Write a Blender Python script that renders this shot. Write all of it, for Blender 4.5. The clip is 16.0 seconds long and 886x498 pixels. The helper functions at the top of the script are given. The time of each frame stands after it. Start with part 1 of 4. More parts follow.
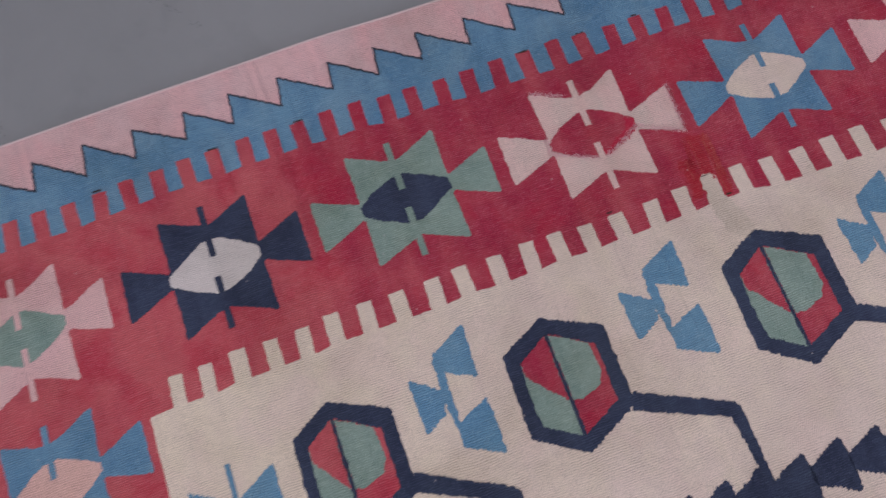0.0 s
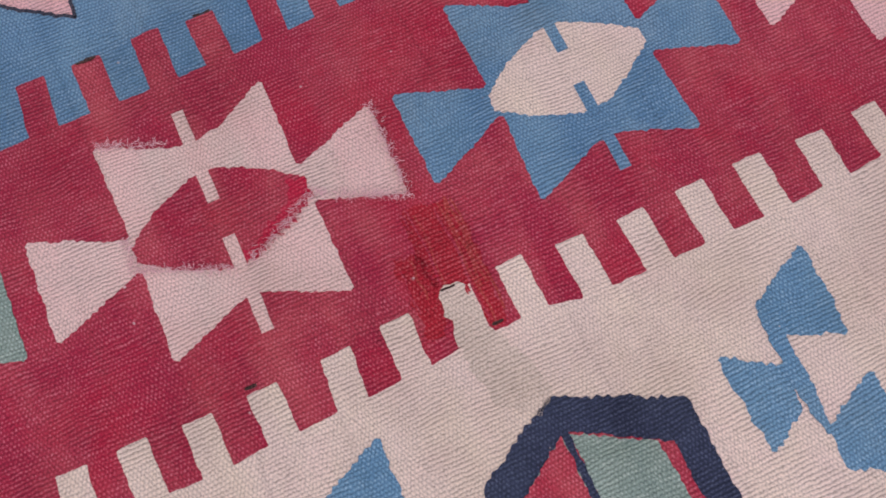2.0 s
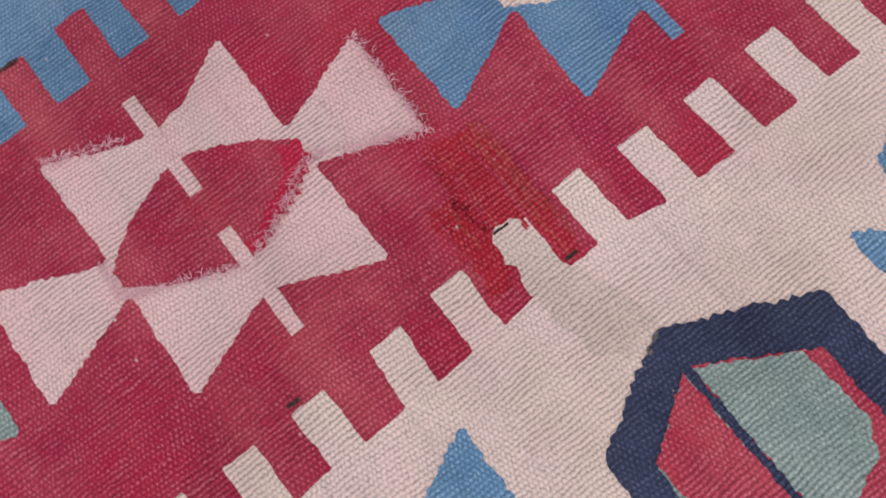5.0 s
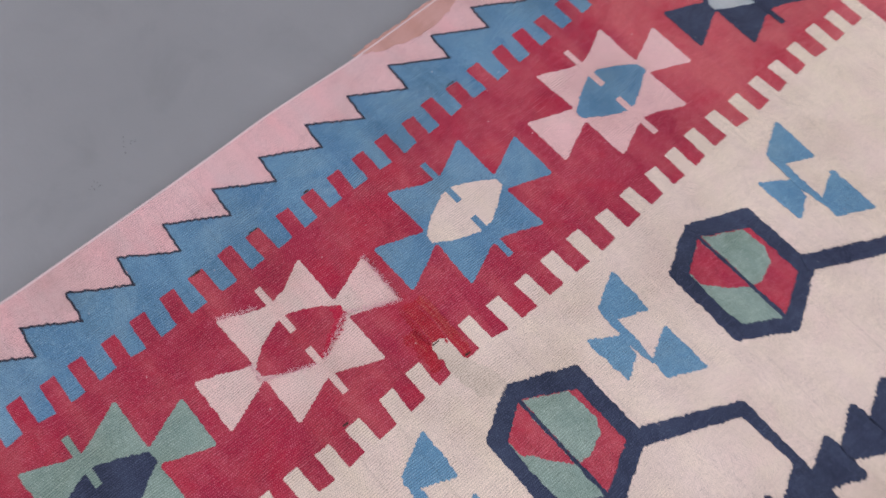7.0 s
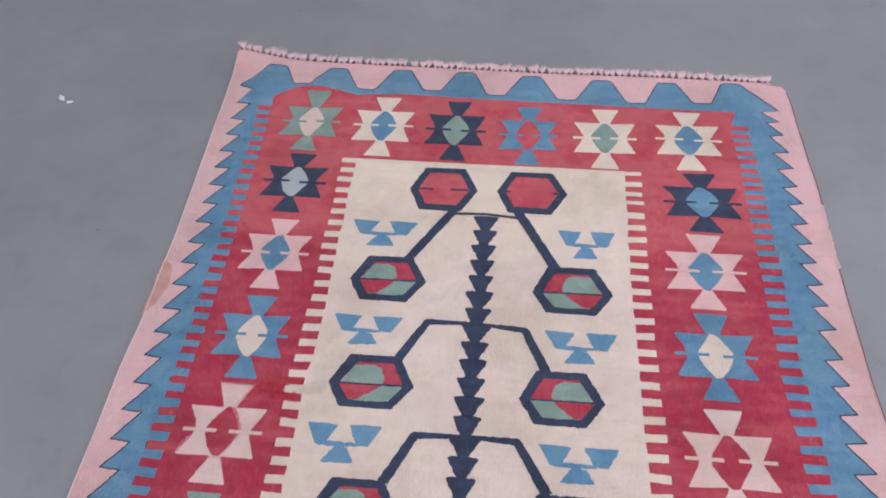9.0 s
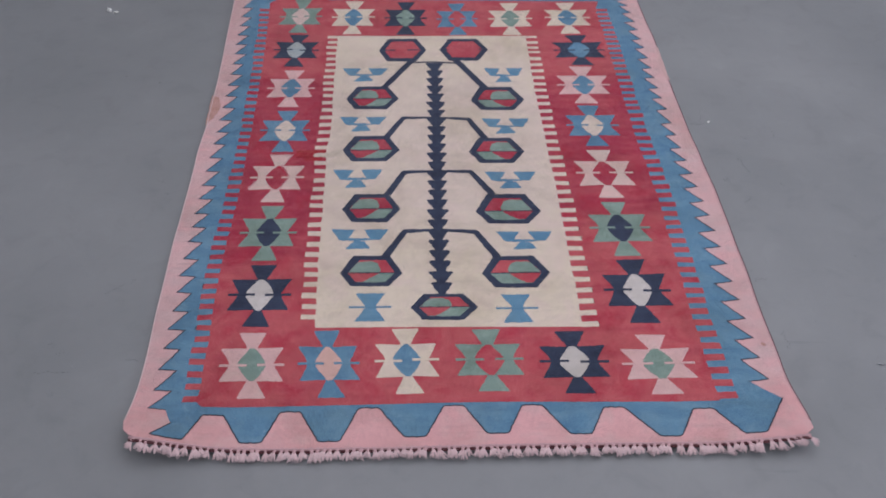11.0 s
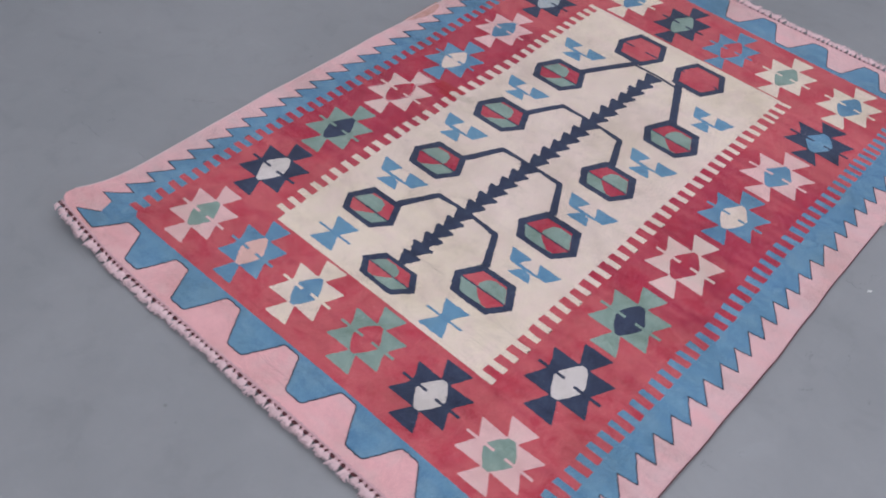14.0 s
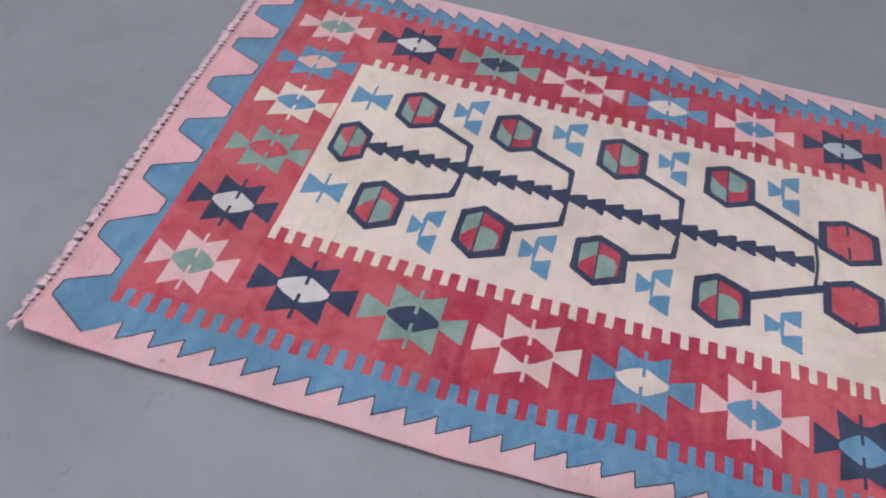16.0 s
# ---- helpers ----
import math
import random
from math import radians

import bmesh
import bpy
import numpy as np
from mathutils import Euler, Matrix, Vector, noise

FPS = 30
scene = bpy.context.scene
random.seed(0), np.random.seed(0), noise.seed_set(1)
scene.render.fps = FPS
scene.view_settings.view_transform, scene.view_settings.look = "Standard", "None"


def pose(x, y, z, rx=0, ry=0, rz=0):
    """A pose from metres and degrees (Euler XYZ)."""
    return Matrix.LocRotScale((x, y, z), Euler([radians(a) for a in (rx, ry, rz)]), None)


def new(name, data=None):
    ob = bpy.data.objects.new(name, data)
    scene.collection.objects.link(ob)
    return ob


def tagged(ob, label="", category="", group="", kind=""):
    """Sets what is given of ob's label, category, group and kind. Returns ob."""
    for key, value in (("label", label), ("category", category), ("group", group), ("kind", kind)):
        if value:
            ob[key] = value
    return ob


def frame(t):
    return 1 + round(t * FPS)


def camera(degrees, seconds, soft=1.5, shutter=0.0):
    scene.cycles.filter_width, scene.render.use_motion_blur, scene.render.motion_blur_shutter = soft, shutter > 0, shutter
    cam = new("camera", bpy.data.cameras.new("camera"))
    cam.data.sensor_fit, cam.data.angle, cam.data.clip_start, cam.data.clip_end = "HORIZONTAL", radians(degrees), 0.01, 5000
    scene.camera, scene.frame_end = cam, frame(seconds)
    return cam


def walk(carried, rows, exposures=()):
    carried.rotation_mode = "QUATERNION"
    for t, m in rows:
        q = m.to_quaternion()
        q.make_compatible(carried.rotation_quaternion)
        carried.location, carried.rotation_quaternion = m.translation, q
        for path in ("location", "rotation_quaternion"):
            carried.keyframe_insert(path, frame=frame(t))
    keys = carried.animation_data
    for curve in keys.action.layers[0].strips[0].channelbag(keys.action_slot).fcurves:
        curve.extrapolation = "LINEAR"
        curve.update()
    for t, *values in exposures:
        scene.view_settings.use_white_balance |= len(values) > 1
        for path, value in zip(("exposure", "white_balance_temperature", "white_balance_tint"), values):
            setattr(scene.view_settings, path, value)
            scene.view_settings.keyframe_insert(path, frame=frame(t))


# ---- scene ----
from mathutils.geometry import tessellate_polygon

cam = camera(50.8, 16.0, soft=1.8, shutter=0.18)

PATH = [
    (0, 0.424, 0.146, 1.110, 18.80, -0.04, 70.39),
    (0.5, 0.308, 0.316, 0.890, 18.44, -2.88, 66.66),
    (1, 0.262, 0.475, 0.703, 18.70, -2.31, 63.99),
    (1.5, 0.235, 0.536, 0.618, 17.36, -1.72, 63.69),
    (2, 0.221, 0.557, 0.575, 16.87, -0.07, 65.12),
    (2.5, 0.212, 0.552, 0.554, 17.74, -0.57, 65.24),
    (3, 0.188, 0.550, 0.558, 17.11, -0.11, 61.56),
    (3.5, 0.173, 0.537, 0.554, 17.66, 2.00, 49.02),
    (3.7, 0.195, 0.560, 0.542, 17.13, 6.54, 42.12),
    (4.2, 0.199, 0.560, 0.517, 16.56, 8.11, 38.75),
    (4.75, 0.200, 0.551, 0.476, 15.40, 6.20, 46.84),
    (5.3, 0.198, 0.536, 0.460, 15.01, 2.83, 57.49),
    (5.8, 0.194, 0.523, 0.504, 16.48, 0.55, 60.94),
    (6, 0.160, 0.525, 0.543, 15.53, -1.37, 58.91),
    (6.5, 0.182, 0.505, 0.647, 21.17, -1.64, 57.15),
    (7, 0.343, 0.381, 1.008, 25.02, -1.26, 48.69),
    (7.5, 0.479, 0.236, 1.247, 29.09, 2.96, 33.82),
    (8, 0.608, 0.017, 1.381, 35.53, 3.90, 19.00),
    (8.5, 0.545, -0.203, 1.479, 40.78, 2.68, 7.95),
    (9, 0.572, -0.512, 1.583, 45.11, 1.43, 5.55),
    (9.5, 0.623, -0.911, 1.650, 46.93, 1.69, 4.26),
    (10, 0.481, -1.301, 1.687, 45.69, -0.56, -0.31),
    (10.2, 0.429, -1.429, 1.712, 45.77, -0.84, 0.17),
    (10.7, 0.399, -1.674, 1.736, 46.81, -0.97, -1.23),
    (11.25, 0.498, -1.831, 1.743, 50.07, 0.62, -0.82),
    (11.8, 0.641, -1.876, 1.739, 52.65, 1.90, 1.33),
    (12.3, 0.731, -1.827, 1.735, 51.90, 0.96, 4.49),
    (12.5, 0.751, -1.804, 1.742, 51.42, 1.49, 3.73),
    (13, 0.810, -1.670, 1.731, 46.62, -3.43, 10.88),
    (13.5, 1.159, -1.485, 1.683, 47.91, -2.85, 27.97),
    (14, 1.522, -1.221, 1.703, 44.27, -4.76, 41.87),
    (14.5, 1.768, -0.810, 1.698, 44.18, -6.14, 53.66),
    (15, 2.057, -0.492, 1.706, 45.35, -7.45, 69.46),
    (15.5, 2.166, -0.031, 1.712, 42.26, -10.38, 87.53),
    (16, 2.284, 0.417, 1.638, 42.49, -7.78, 103.93),
]
EXPOSURES = ((0.0, -0.26, 6430, 14), (0.5, -0.15, 6450, 15), (1.0, -0.02, 6560, 18), (2.0, 0.10, 6640, 20), (3.5, 0.12, 6620, 20), (6.0, 0.22, 6620, 20), (6.5, 0.24, 6550, 17), (7.0, 0.26, 6450, 13),
             (8.5, 0.33, 6350, 10), (9.5, 0.06, 6300, 10), (10.0, -0.15, 6300, 10), (12.5, -0.05, 6300, 10), (13.5, 0.07, 6250, 10), (14.5, 0.20, 6200, 9),
             (15.5, 0.17, 6200, 9), (16.0, 0.18, 6200, 9))
walk(cam, [(t, pose(*p)) for t, *p in PATH], EXPOSURES)

# ---- light ----
sky_world = bpy.data.worlds.new("daylight")
scene.world = sky_world
sky_world.use_nodes = True
wn = sky_world.node_tree
wn.nodes.clear()
sky = wn.nodes.new("ShaderNodeTexSky")
sky.sky_type, sky.sun_disc = "NISHITA", False
sky.sun_elevation, sky.sun_rotation = radians(35), radians(150)
bg = wn.nodes.new("ShaderNodeBackground")
bg.inputs["Strength"].default_value = 0.1
wo = wn.nodes.new("ShaderNodeOutputWorld")
wn.links.new(sky.outputs[0], bg.inputs[0])
wn.links.new(bg.outputs[0], wo.inputs[0])

# room limits in metres; only X0 is known, the rest are assumed
X0, X1, Y0, Y1, ZC = -1.47, 4.6, -4.2, 5.0, 3.0


def area_daylight(name, x, y, z, w, h, rx, rz, power, colour):
    lamp = bpy.data.lights.new(name, "AREA")
    lamp.shape, lamp.size, lamp.size_y = "RECTANGLE", w, h
    lamp.energy, lamp.color = power, colour
    ob = new(name, lamp)
    ob.matrix_world = pose(x, y, z, rx, 0, rz)
    return ob


# added daylight lamps, none seen: in openings of two assumed walls and below the ceiling
area_daylight("added_side_daylight", X1 - 0.02, 0.6, 1.75, 5.0, 1.7, 90, 90, 56, (0.97, 0.945, 1.0))
area_daylight("added_side_daylight", 1.6, Y0 + 0.02, 1.75, 4.4, 1.7, 90, 0, 36, (0.97, 0.945, 1.0))
area_daylight("added_overhead_daylight", 1.10, 0.8, ZC - 0.02, 3.2, 4.6, 0, 0, 62, (1.0, 0.955, 1.0))

# ---- materials ----
TAU = 2 * math.pi


def nodes_of(name):
    m = bpy.data.materials.new(name)
    m.use_nodes = True
    nt = m.node_tree
    return m, nt, nt.nodes["Principled BSDF"]


def add_node(nt, kind, **inputs):
    n = nt.nodes.new(kind)
    for k, v in inputs.items():
        sock = n.inputs[int(k[1:])] if k[0] == "i" and k[1:].isdigit() else n.inputs[k]
        if isinstance(v, bpy.types.NodeSocket):
            nt.links.new(v, sock)
        else:
            sock.default_value = v
    return n


def maths(nt, op, a, b=0.0, c=0.0):
    n = nt.nodes.new("ShaderNodeMath")
    n.operation = op
    for i, v in enumerate((a, b, c)):
        if isinstance(v, bpy.types.NodeSocket):
            nt.links.new(v, n.inputs[i])
        else:
            n.inputs[i].default_value = v
    return n.outputs[0]


def mixed(nt, fac, a, b, blend="MIX"):
    n = nt.nodes.new("ShaderNodeMix")
    n.data_type, n.blend_type = "RGBA", blend
    for sock, v in ((n.inputs[0], fac), (n.inputs[6], a), (n.inputs[7], b)):
        if isinstance(v, bpy.types.NodeSocket):
            nt.links.new(v, sock)
        else:
            sock.default_value = v
    return n.outputs[2]


def ramp(nt, fac, stops):
    n = nt.nodes.new("ShaderNodeValToRGB")
    nt.links.new(fac, n.inputs[0])
    el = n.color_ramp.elements
    while len(el) < len(stops):
        el.new(0.5)
    for e, (p, c) in zip(el, stops):
        e.position = p
        e.color = (*c, 1) if len(c) == 3 else c
    return n.outputs[0]


def grey(v):
    return (v, v, v)


def wool(name, colour, second, bands=(), speck=0.25, blend=0.5, lean=0.0, run=None, lint=(0.62, 0.38, 0.40)):
    """Flat-woven wool: staggered weft beads over the warps, dye bands across the rug, flecks of pale warp and dirt."""
    m, nt, bsdf = nodes_of(name)
    geo = nt.nodes.new("ShaderNodeNewGeometry")
    pos = geo.outputs["Position"]
    place = pos
    for scale, amount in ((11.0, 0.0100), (75.0, 0.0022), (240.0, 0.0018)):
        drift = add_node(nt, "ShaderNodeTexNoise", Vector=pos, Scale=scale, Detail=2.0)
        off = nt.nodes.new("ShaderNodeVectorMath")
        off.operation = "MULTIPLY_ADD"
        nt.links.new(drift.outputs["Color"], off.inputs[0])
        off.inputs[1].default_value = (amount, amount, 0.0)
        nt.links.new(place, off.inputs[2])
        place = off.outputs[0]
    sep = add_node(nt, "ShaderNodeSeparateXYZ", Vector=place)
    # warp ribs along the rug, weft beads staggered from rib to rib
    px = maths(nt, "MULTIPLY", sep.outputs[0], TAU / 0.0028)
    # single warps stand out paler or duller over a hand's length
    lengthwise = add_node(nt, "ShaderNodeMapping", Vector=place, Scale=(330.0, 45.0, 1.0))
    warps = add_node(nt, "ShaderNodeTexNoise", Vector=lengthwise.outputs[0], Scale=1.0, Detail=3.0, Roughness=0.65)
    py = maths(nt, "MULTIPLY", sep.outputs[1], TAU / 0.0026)
    ribs = maths(nt, "COSINE", px)
    beads = maths(nt, "MULTIPLY", maths(nt, "COSINE", maths(nt, "MULTIPLY", px, 0.5)), maths(nt, "COSINE", py))
    fine = add_node(nt, "ShaderNodeTexNoise", Vector=pos, Scale=800.0, Detail=3.0, Roughness=0.7)
    patch = add_node(nt, "ShaderNodeTexNoise", Vector=pos, Scale=34.0, Detail=3.0)
    share = ramp(nt, patch.outputs[0], [(0.36, grey(0.10)), (0.62, grey(0.28))])
    bead = maths(nt, "MULTIPLY_ADD", ribs, maths(nt, "SUBTRACT", 0.42, share), maths(nt, "MULTIPLY", beads, share))
    bead = maths(nt, "ADD", bead, maths(nt, "MULTIPLY_ADD", fine.outputs[0], 1.3, -0.15))
    broad = add_node(nt, "ShaderNodeTexNoise", Vector=pos, Scale=5.5, Detail=5.0, Roughness=0.6)
    mottle = add_node(nt, "ShaderNodeTexNoise", Vector=pos, Scale=24.0, Detail=4.0, Roughness=0.6)
    # dye varies in bands along the length because the wefts run across
    stretch = nt.nodes.new("ShaderNodeVectorMath")
    stretch.operation = "MULTIPLY"
    nt.links.new(pos, stretch.inputs[0])
    stretch.inputs[1].default_value = (2.5, 34.0, 0.0)
    stripe = add_node(nt, "ShaderNodeTexNoise", Vector=stretch.outputs[0], Scale=1.0, Detail=3.0)
    mix = maths(nt, "MULTIPLY_ADD", stripe.outputs[0], 0.34, maths(nt, "MULTIPLY_ADD", broad.outputs[0], 0.33, maths(nt, "MULTIPLY", mottle.outputs[0], 0.33)))
    mix = maths(nt, "MULTIPLY_ADD", maths(nt, "SUBTRACT", mix, 0.5), 4.0, blend)
    if bands:
        # the dye lots meet along slightly slanting lines
        slant = maths(nt, "MULTIPLY", sep.outputs[0], maths(nt, "SUBTRACT", 1.1, sep.outputs[1]))
        wob = maths(nt, "MULTIPLY_ADD", slant, -0.24 * lean, maths(nt, "MULTIPLY_ADD", broad.outputs[0], 0.10, sep.outputs[1]))
        unit = maths(nt, "MULTIPLY", maths(nt, "ADD", wob, 0.55), 1 / 2.5)
        lot = ramp(nt, unit, [((y + 0.60) / 2.5, grey(v)) for y, v in bands])
        mix = maths(nt, "ADD", mix, maths(nt, "SUBTRACT", lot, 0.5))
    clampn = nt.nodes.new("ShaderNodeClamp")
    nt.links.new(mix, clampn.inputs[0])
    col = mixed(nt, clampn.outputs[0], (*colour, 1), (*second, 1))
    if run:
        # patches where dye has run or worn off
        shift = nt.nodes.new("ShaderNodeVectorMath")
        nt.links.new(pos, shift.inputs[0])
        shift.inputs[1].default_value = (3.7, 1.9, 0.0)
        blot = add_node(nt, "ShaderNodeTexNoise", Vector=shift.outputs[0], Scale=13.0, Detail=5.0, Roughness=0.62, Distortion=0.6)
        col = mixed(nt, ramp(nt, blot.outputs[0], [(0.49, grey(0)), (0.63, grey(run[3]))]), col, (*run[:3], 1))
    # pale warp flecks; the gaps between the beads get painted shade further down
    tiny = add_node(nt, "ShaderNodeTexNoise", Vector=pos, Scale=950.0, Detail=2.0)
    worn = maths(nt, "MULTIPLY_ADD", bead, 0.34, maths(nt, "MULTIPLY", tiny.outputs[0], 0.6))
    worn = maths(nt, "MULTIPLY_ADD", maths(nt, "SUBTRACT", warps.outputs[0], 0.5), 0.40, maths(nt, "ADD", worn, 0.045))
    fleck = ramp(nt, worn, [(0.55, grey(0)), (0.76, grey(speck * 1.25))])
    col = mixed(nt, fleck, col, (*lint, 1))
    # lone bits of fluff and pulled pale threads
    cells = nt.nodes.new("ShaderNodeTexVoronoi")
    cells.inputs["Scale"].default_value = 85.0
    nt.links.new(place, cells.inputs["Vector"])
    few = ramp(nt, add_node(nt, "ShaderNodeSeparateColor", Color=cells.outputs["Color"]).outputs[0], [(0.90, grey(0)), (0.95, grey(0.7))])
    dots = ramp(nt, cells.outputs["Distance"], [(0.045, grey(1)), (0.10, grey(0))])
    col = mixed(nt, maths(nt, "MULTIPLY", few, dots), col, (0.70, 0.60, 0.60, 1))

    # shade between threads put into the colour: troughs darkened, bead tops lightened
    shade = ramp(nt, bead, [(0.12, grey(0.53)), (0.42, grey(0.98)), (0.85, grey(1.23))])
    col = mixed(nt, 1.0, col, shade, "MULTIPLY")
    # faint lines where one weft pack meets the next
    long_way = add_node(nt, "ShaderNodeMapping", Vector=place, Scale=(3.0, 150.0, 1.0))
    pack = add_node(nt, "ShaderNodeTexNoise", Vector=long_way.outputs[0], Scale=1.0, Detail=2.0)
    line = ramp(nt, pack.outputs[0], [(0.28, grey(0.90)), (0.40, grey(1.0)), (0.64, grey(1.0)), (0.76, grey(1.05))])
    col = mixed(nt, 1.0, col, line, "MULTIPLY")
    col = mixed(nt, 1.0, col, ramp(nt, warps.outputs[0], [(0.30, grey(0.955)), (0.50, grey(1.0)), (0.70, grey(1.04))]), "MULTIPLY")
    dirt = add_node(nt, "ShaderNodeTexNoise", Vector=geo.outputs["Position"], Scale=4.2, Detail=7.0, Roughness=0.68)
    grime = ramp(nt, dirt.outputs[0], [(0.36, (0.85, 0.84, 0.80)), (0.50, (0.98, 0.98, 0.965)), (0.64, (1.05, 1.05, 1.05))])
    col = mixed(nt, 1.0, col, grime, "MULTIPLY")
    nt.links.new(col, bsdf.inputs["Base Color"])
    bsdf.inputs["Roughness"].default_value = 0.95
    bsdf.inputs["Specular IOR Level"].default_value = 0.15
    bsdf.inputs["Sheen Weight"].default_value = 0.12
    bsdf.inputs["Sheen Roughness"].default_value = 0.5
    bump = add_node(nt, "ShaderNodeBump", Strength=0.6, Distance=0.0011, Height=bead)
    nt.links.new(bump.outputs[0], bsdf.inputs["Normal"])
    return m


RED_LOTS = ((-0.5, 0.95), (0.10, 0.90), (0.17, 0.22), (1.06, 0.22), (1.13, 0.9), (1.9, 0.95))
BLUE_LOTS = ((-0.5, 0.65), (0.3, 0.55), (0.6, 0.45), (1.3, 0.40), (1.9, 0.55))
PINK_LOTS = ((-0.5, 1.0), (-0.36, 1.0), (-0.26, 0.30), (1.5, 0.25), (1.9, 0.4))
CREAM_LOTS = ((-0.5, 0.85), (0.10, 0.80), (0.35, 0.25), (1.00, 0.20), (1.20, 0.75), (1.9, 0.85))
wool_red = wool("wool_red", (0.325, 0.019, 0.052), (0.490, 0.094, 0.108), RED_LOTS, 0.28, lean=1.0, run=(0.400, 0.012, 0.042, 0.55), lint=(0.62, 0.30, 0.34))
wool_pink = wool("wool_pink", (0.610, 0.420, 0.428), (0.715, 0.390, 0.402), PINK_LOTS, 0.10, run=(0.660, 0.430, 0.430, 0.6))
wool_rose = wool("wool_rose", (0.600, 0.490, 0.445), (0.690, 0.470, 0.440), (), 0.08, run=(0.690, 0.440, 0.430, 0.45))
wool_peach = wool("wool_peach", (0.640, 0.400, 0.360), (0.690, 0.440, 0.390), (), 0.08)
wool_blue = wool("wool_blue", (0.068, 0.174, 0.305), (0.128, 0.264, 0.388), BLUE_LOTS, 0.42, run=(0.175, 0.300, 0.400, 0.5), lint=(0.30, 0.42, 0.52))
wool_sky = wool("wool_sky", (0.078, 0.200, 0.340), (0.130, 0.275, 0.405), (), 0.42, run=(0.130, 0.250, 0.350, 0.6), lint=(0.34, 0.48, 0.58))
wool_cream = wool("wool_cream", (0.645, 0.534, 0.472), (0.700, 0.600, 0.484), CREAM_LOTS, 0.05, run=(0.685, 0.535, 0.492, 0.45))
wool_navy = wool("wool_navy", (0.019, 0.025, 0.056), (0.040, 0.054, 0.098), (), 0.26, lint=(0.16, 0.19, 0.28))
wool_line = wool("wool_outline", (0.028, 0.032, 0.055), (0.060, 0.070, 0.100), (), 0.10)
wool_green = wool("wool_green", (0.160, 0.245, 0.220), (0.255, 0.345, 0.300), (), 0.40, run=(0.150, 0.225, 0.185, 0.6), lint=(0.46, 0.52, 0.47))
wool_pale = wool("wool_pale_blue", (0.330, 0.400, 0.450), (0.420, 0.440, 0.440), (), 0.05)
wool_darn = wool("wool_darn", (0.280, 0.008, 0.020), (0.430, 0.020, 0.036), (), 0.20)
wool_brick = wool("wool_brick", (0.330, 0.030, 0.034), (0.430, 0.060, 0.052), (), 0.25)
# near-black brown that paints the shade inside open slits
wool_slit_shade = wool("wool_shadow_brown", (0.035, 0.020, 0.018), (0.060, 0.030, 0.025), (), 0.05)
wool_mend = wool("wool_mend", (0.530, 0.450, 0.380), (0.610, 0.515, 0.440), (), 0.08)
wool_rust = wool("wool_rust", (0.470, 0.250, 0.210), (0.560, 0.330, 0.300), (), 0.10)
wool_white = wool("wool_white", (0.560, 0.515, 0.500), (0.615, 0.565, 0.545), (), 0.06)
wool_crimson = wool("wool_crimson", (0.400, 0.007, 0.036), (0.470, 0.020, 0.060), (), 0.20)
wool_blush = wool("wool_blush", (0.640, 0.405, 0.405), (0.700, 0.450, 0.440), (), 0.08, run=(0.660, 0.480, 0.450, 0.6))
wool_worn = wool("wool_worn", (0.560, 0.360, 0.345), (0.620, 0.420, 0.400), (), 0.15)
WOOLS = {"red": wool_red, "pink": wool_rose, "blue": wool_blue, "sky": wool_sky, "cream": wool_cream,
         "navy": wool_navy, "green": wool_green, "white": wool_white, "blush": wool_blush, "pale": wool_pale, "peach": wool_peach}


def yarn(name, colour):
    m, nt, bsdf = nodes_of(name)
    geo = nt.nodes.new("ShaderNodeNewGeometry")
    info = nt.nodes.new("ShaderNodeObjectInfo")
    n = add_node(nt, "ShaderNodeTexNoise", Vector=geo.outputs["Position"], Scale=700.0, Detail=3.0)
    f = maths(nt, "MULTIPLY_ADD", info.outputs["Random"], 0.35, maths(nt, "MULTIPLY", n.outputs[0], 0.7))
    col = mixed(nt, f, (*[c * 0.72 for c in colour], 1), (*colour, 1))
    nt.links.new(col, bsdf.inputs["Base Color"])
    bsdf.inputs["Roughness"].default_value = 0.95
    bsdf.inputs["Specular IOR Level"].default_value = 0.1
    bump = add_node(nt, "ShaderNodeBump", Strength=0.6, Distance=0.001, Height=n.outputs[0])
    nt.links.new(bump.outputs[0], bsdf.inputs["Normal"])
    return m


fringe_yarn = yarn("fringe_yarn", (0.80, 0.60, 0.615))
# dark maroon, for the fringe cords and the side edge's thread and shade
dark_edge_yarn = yarn("dark_edge_yarn", (0.130, 0.055, 0.062))
selvedge_yarn = yarn("selvedge_yarn", (0.66, 0.53, 0.53))
knot_yarn = yarn("knot_yarn", (0.66, 0.42, 0.44))
fuzz_yarn = yarn("fuzz_yarn", (0.88, 0.58, 0.61))


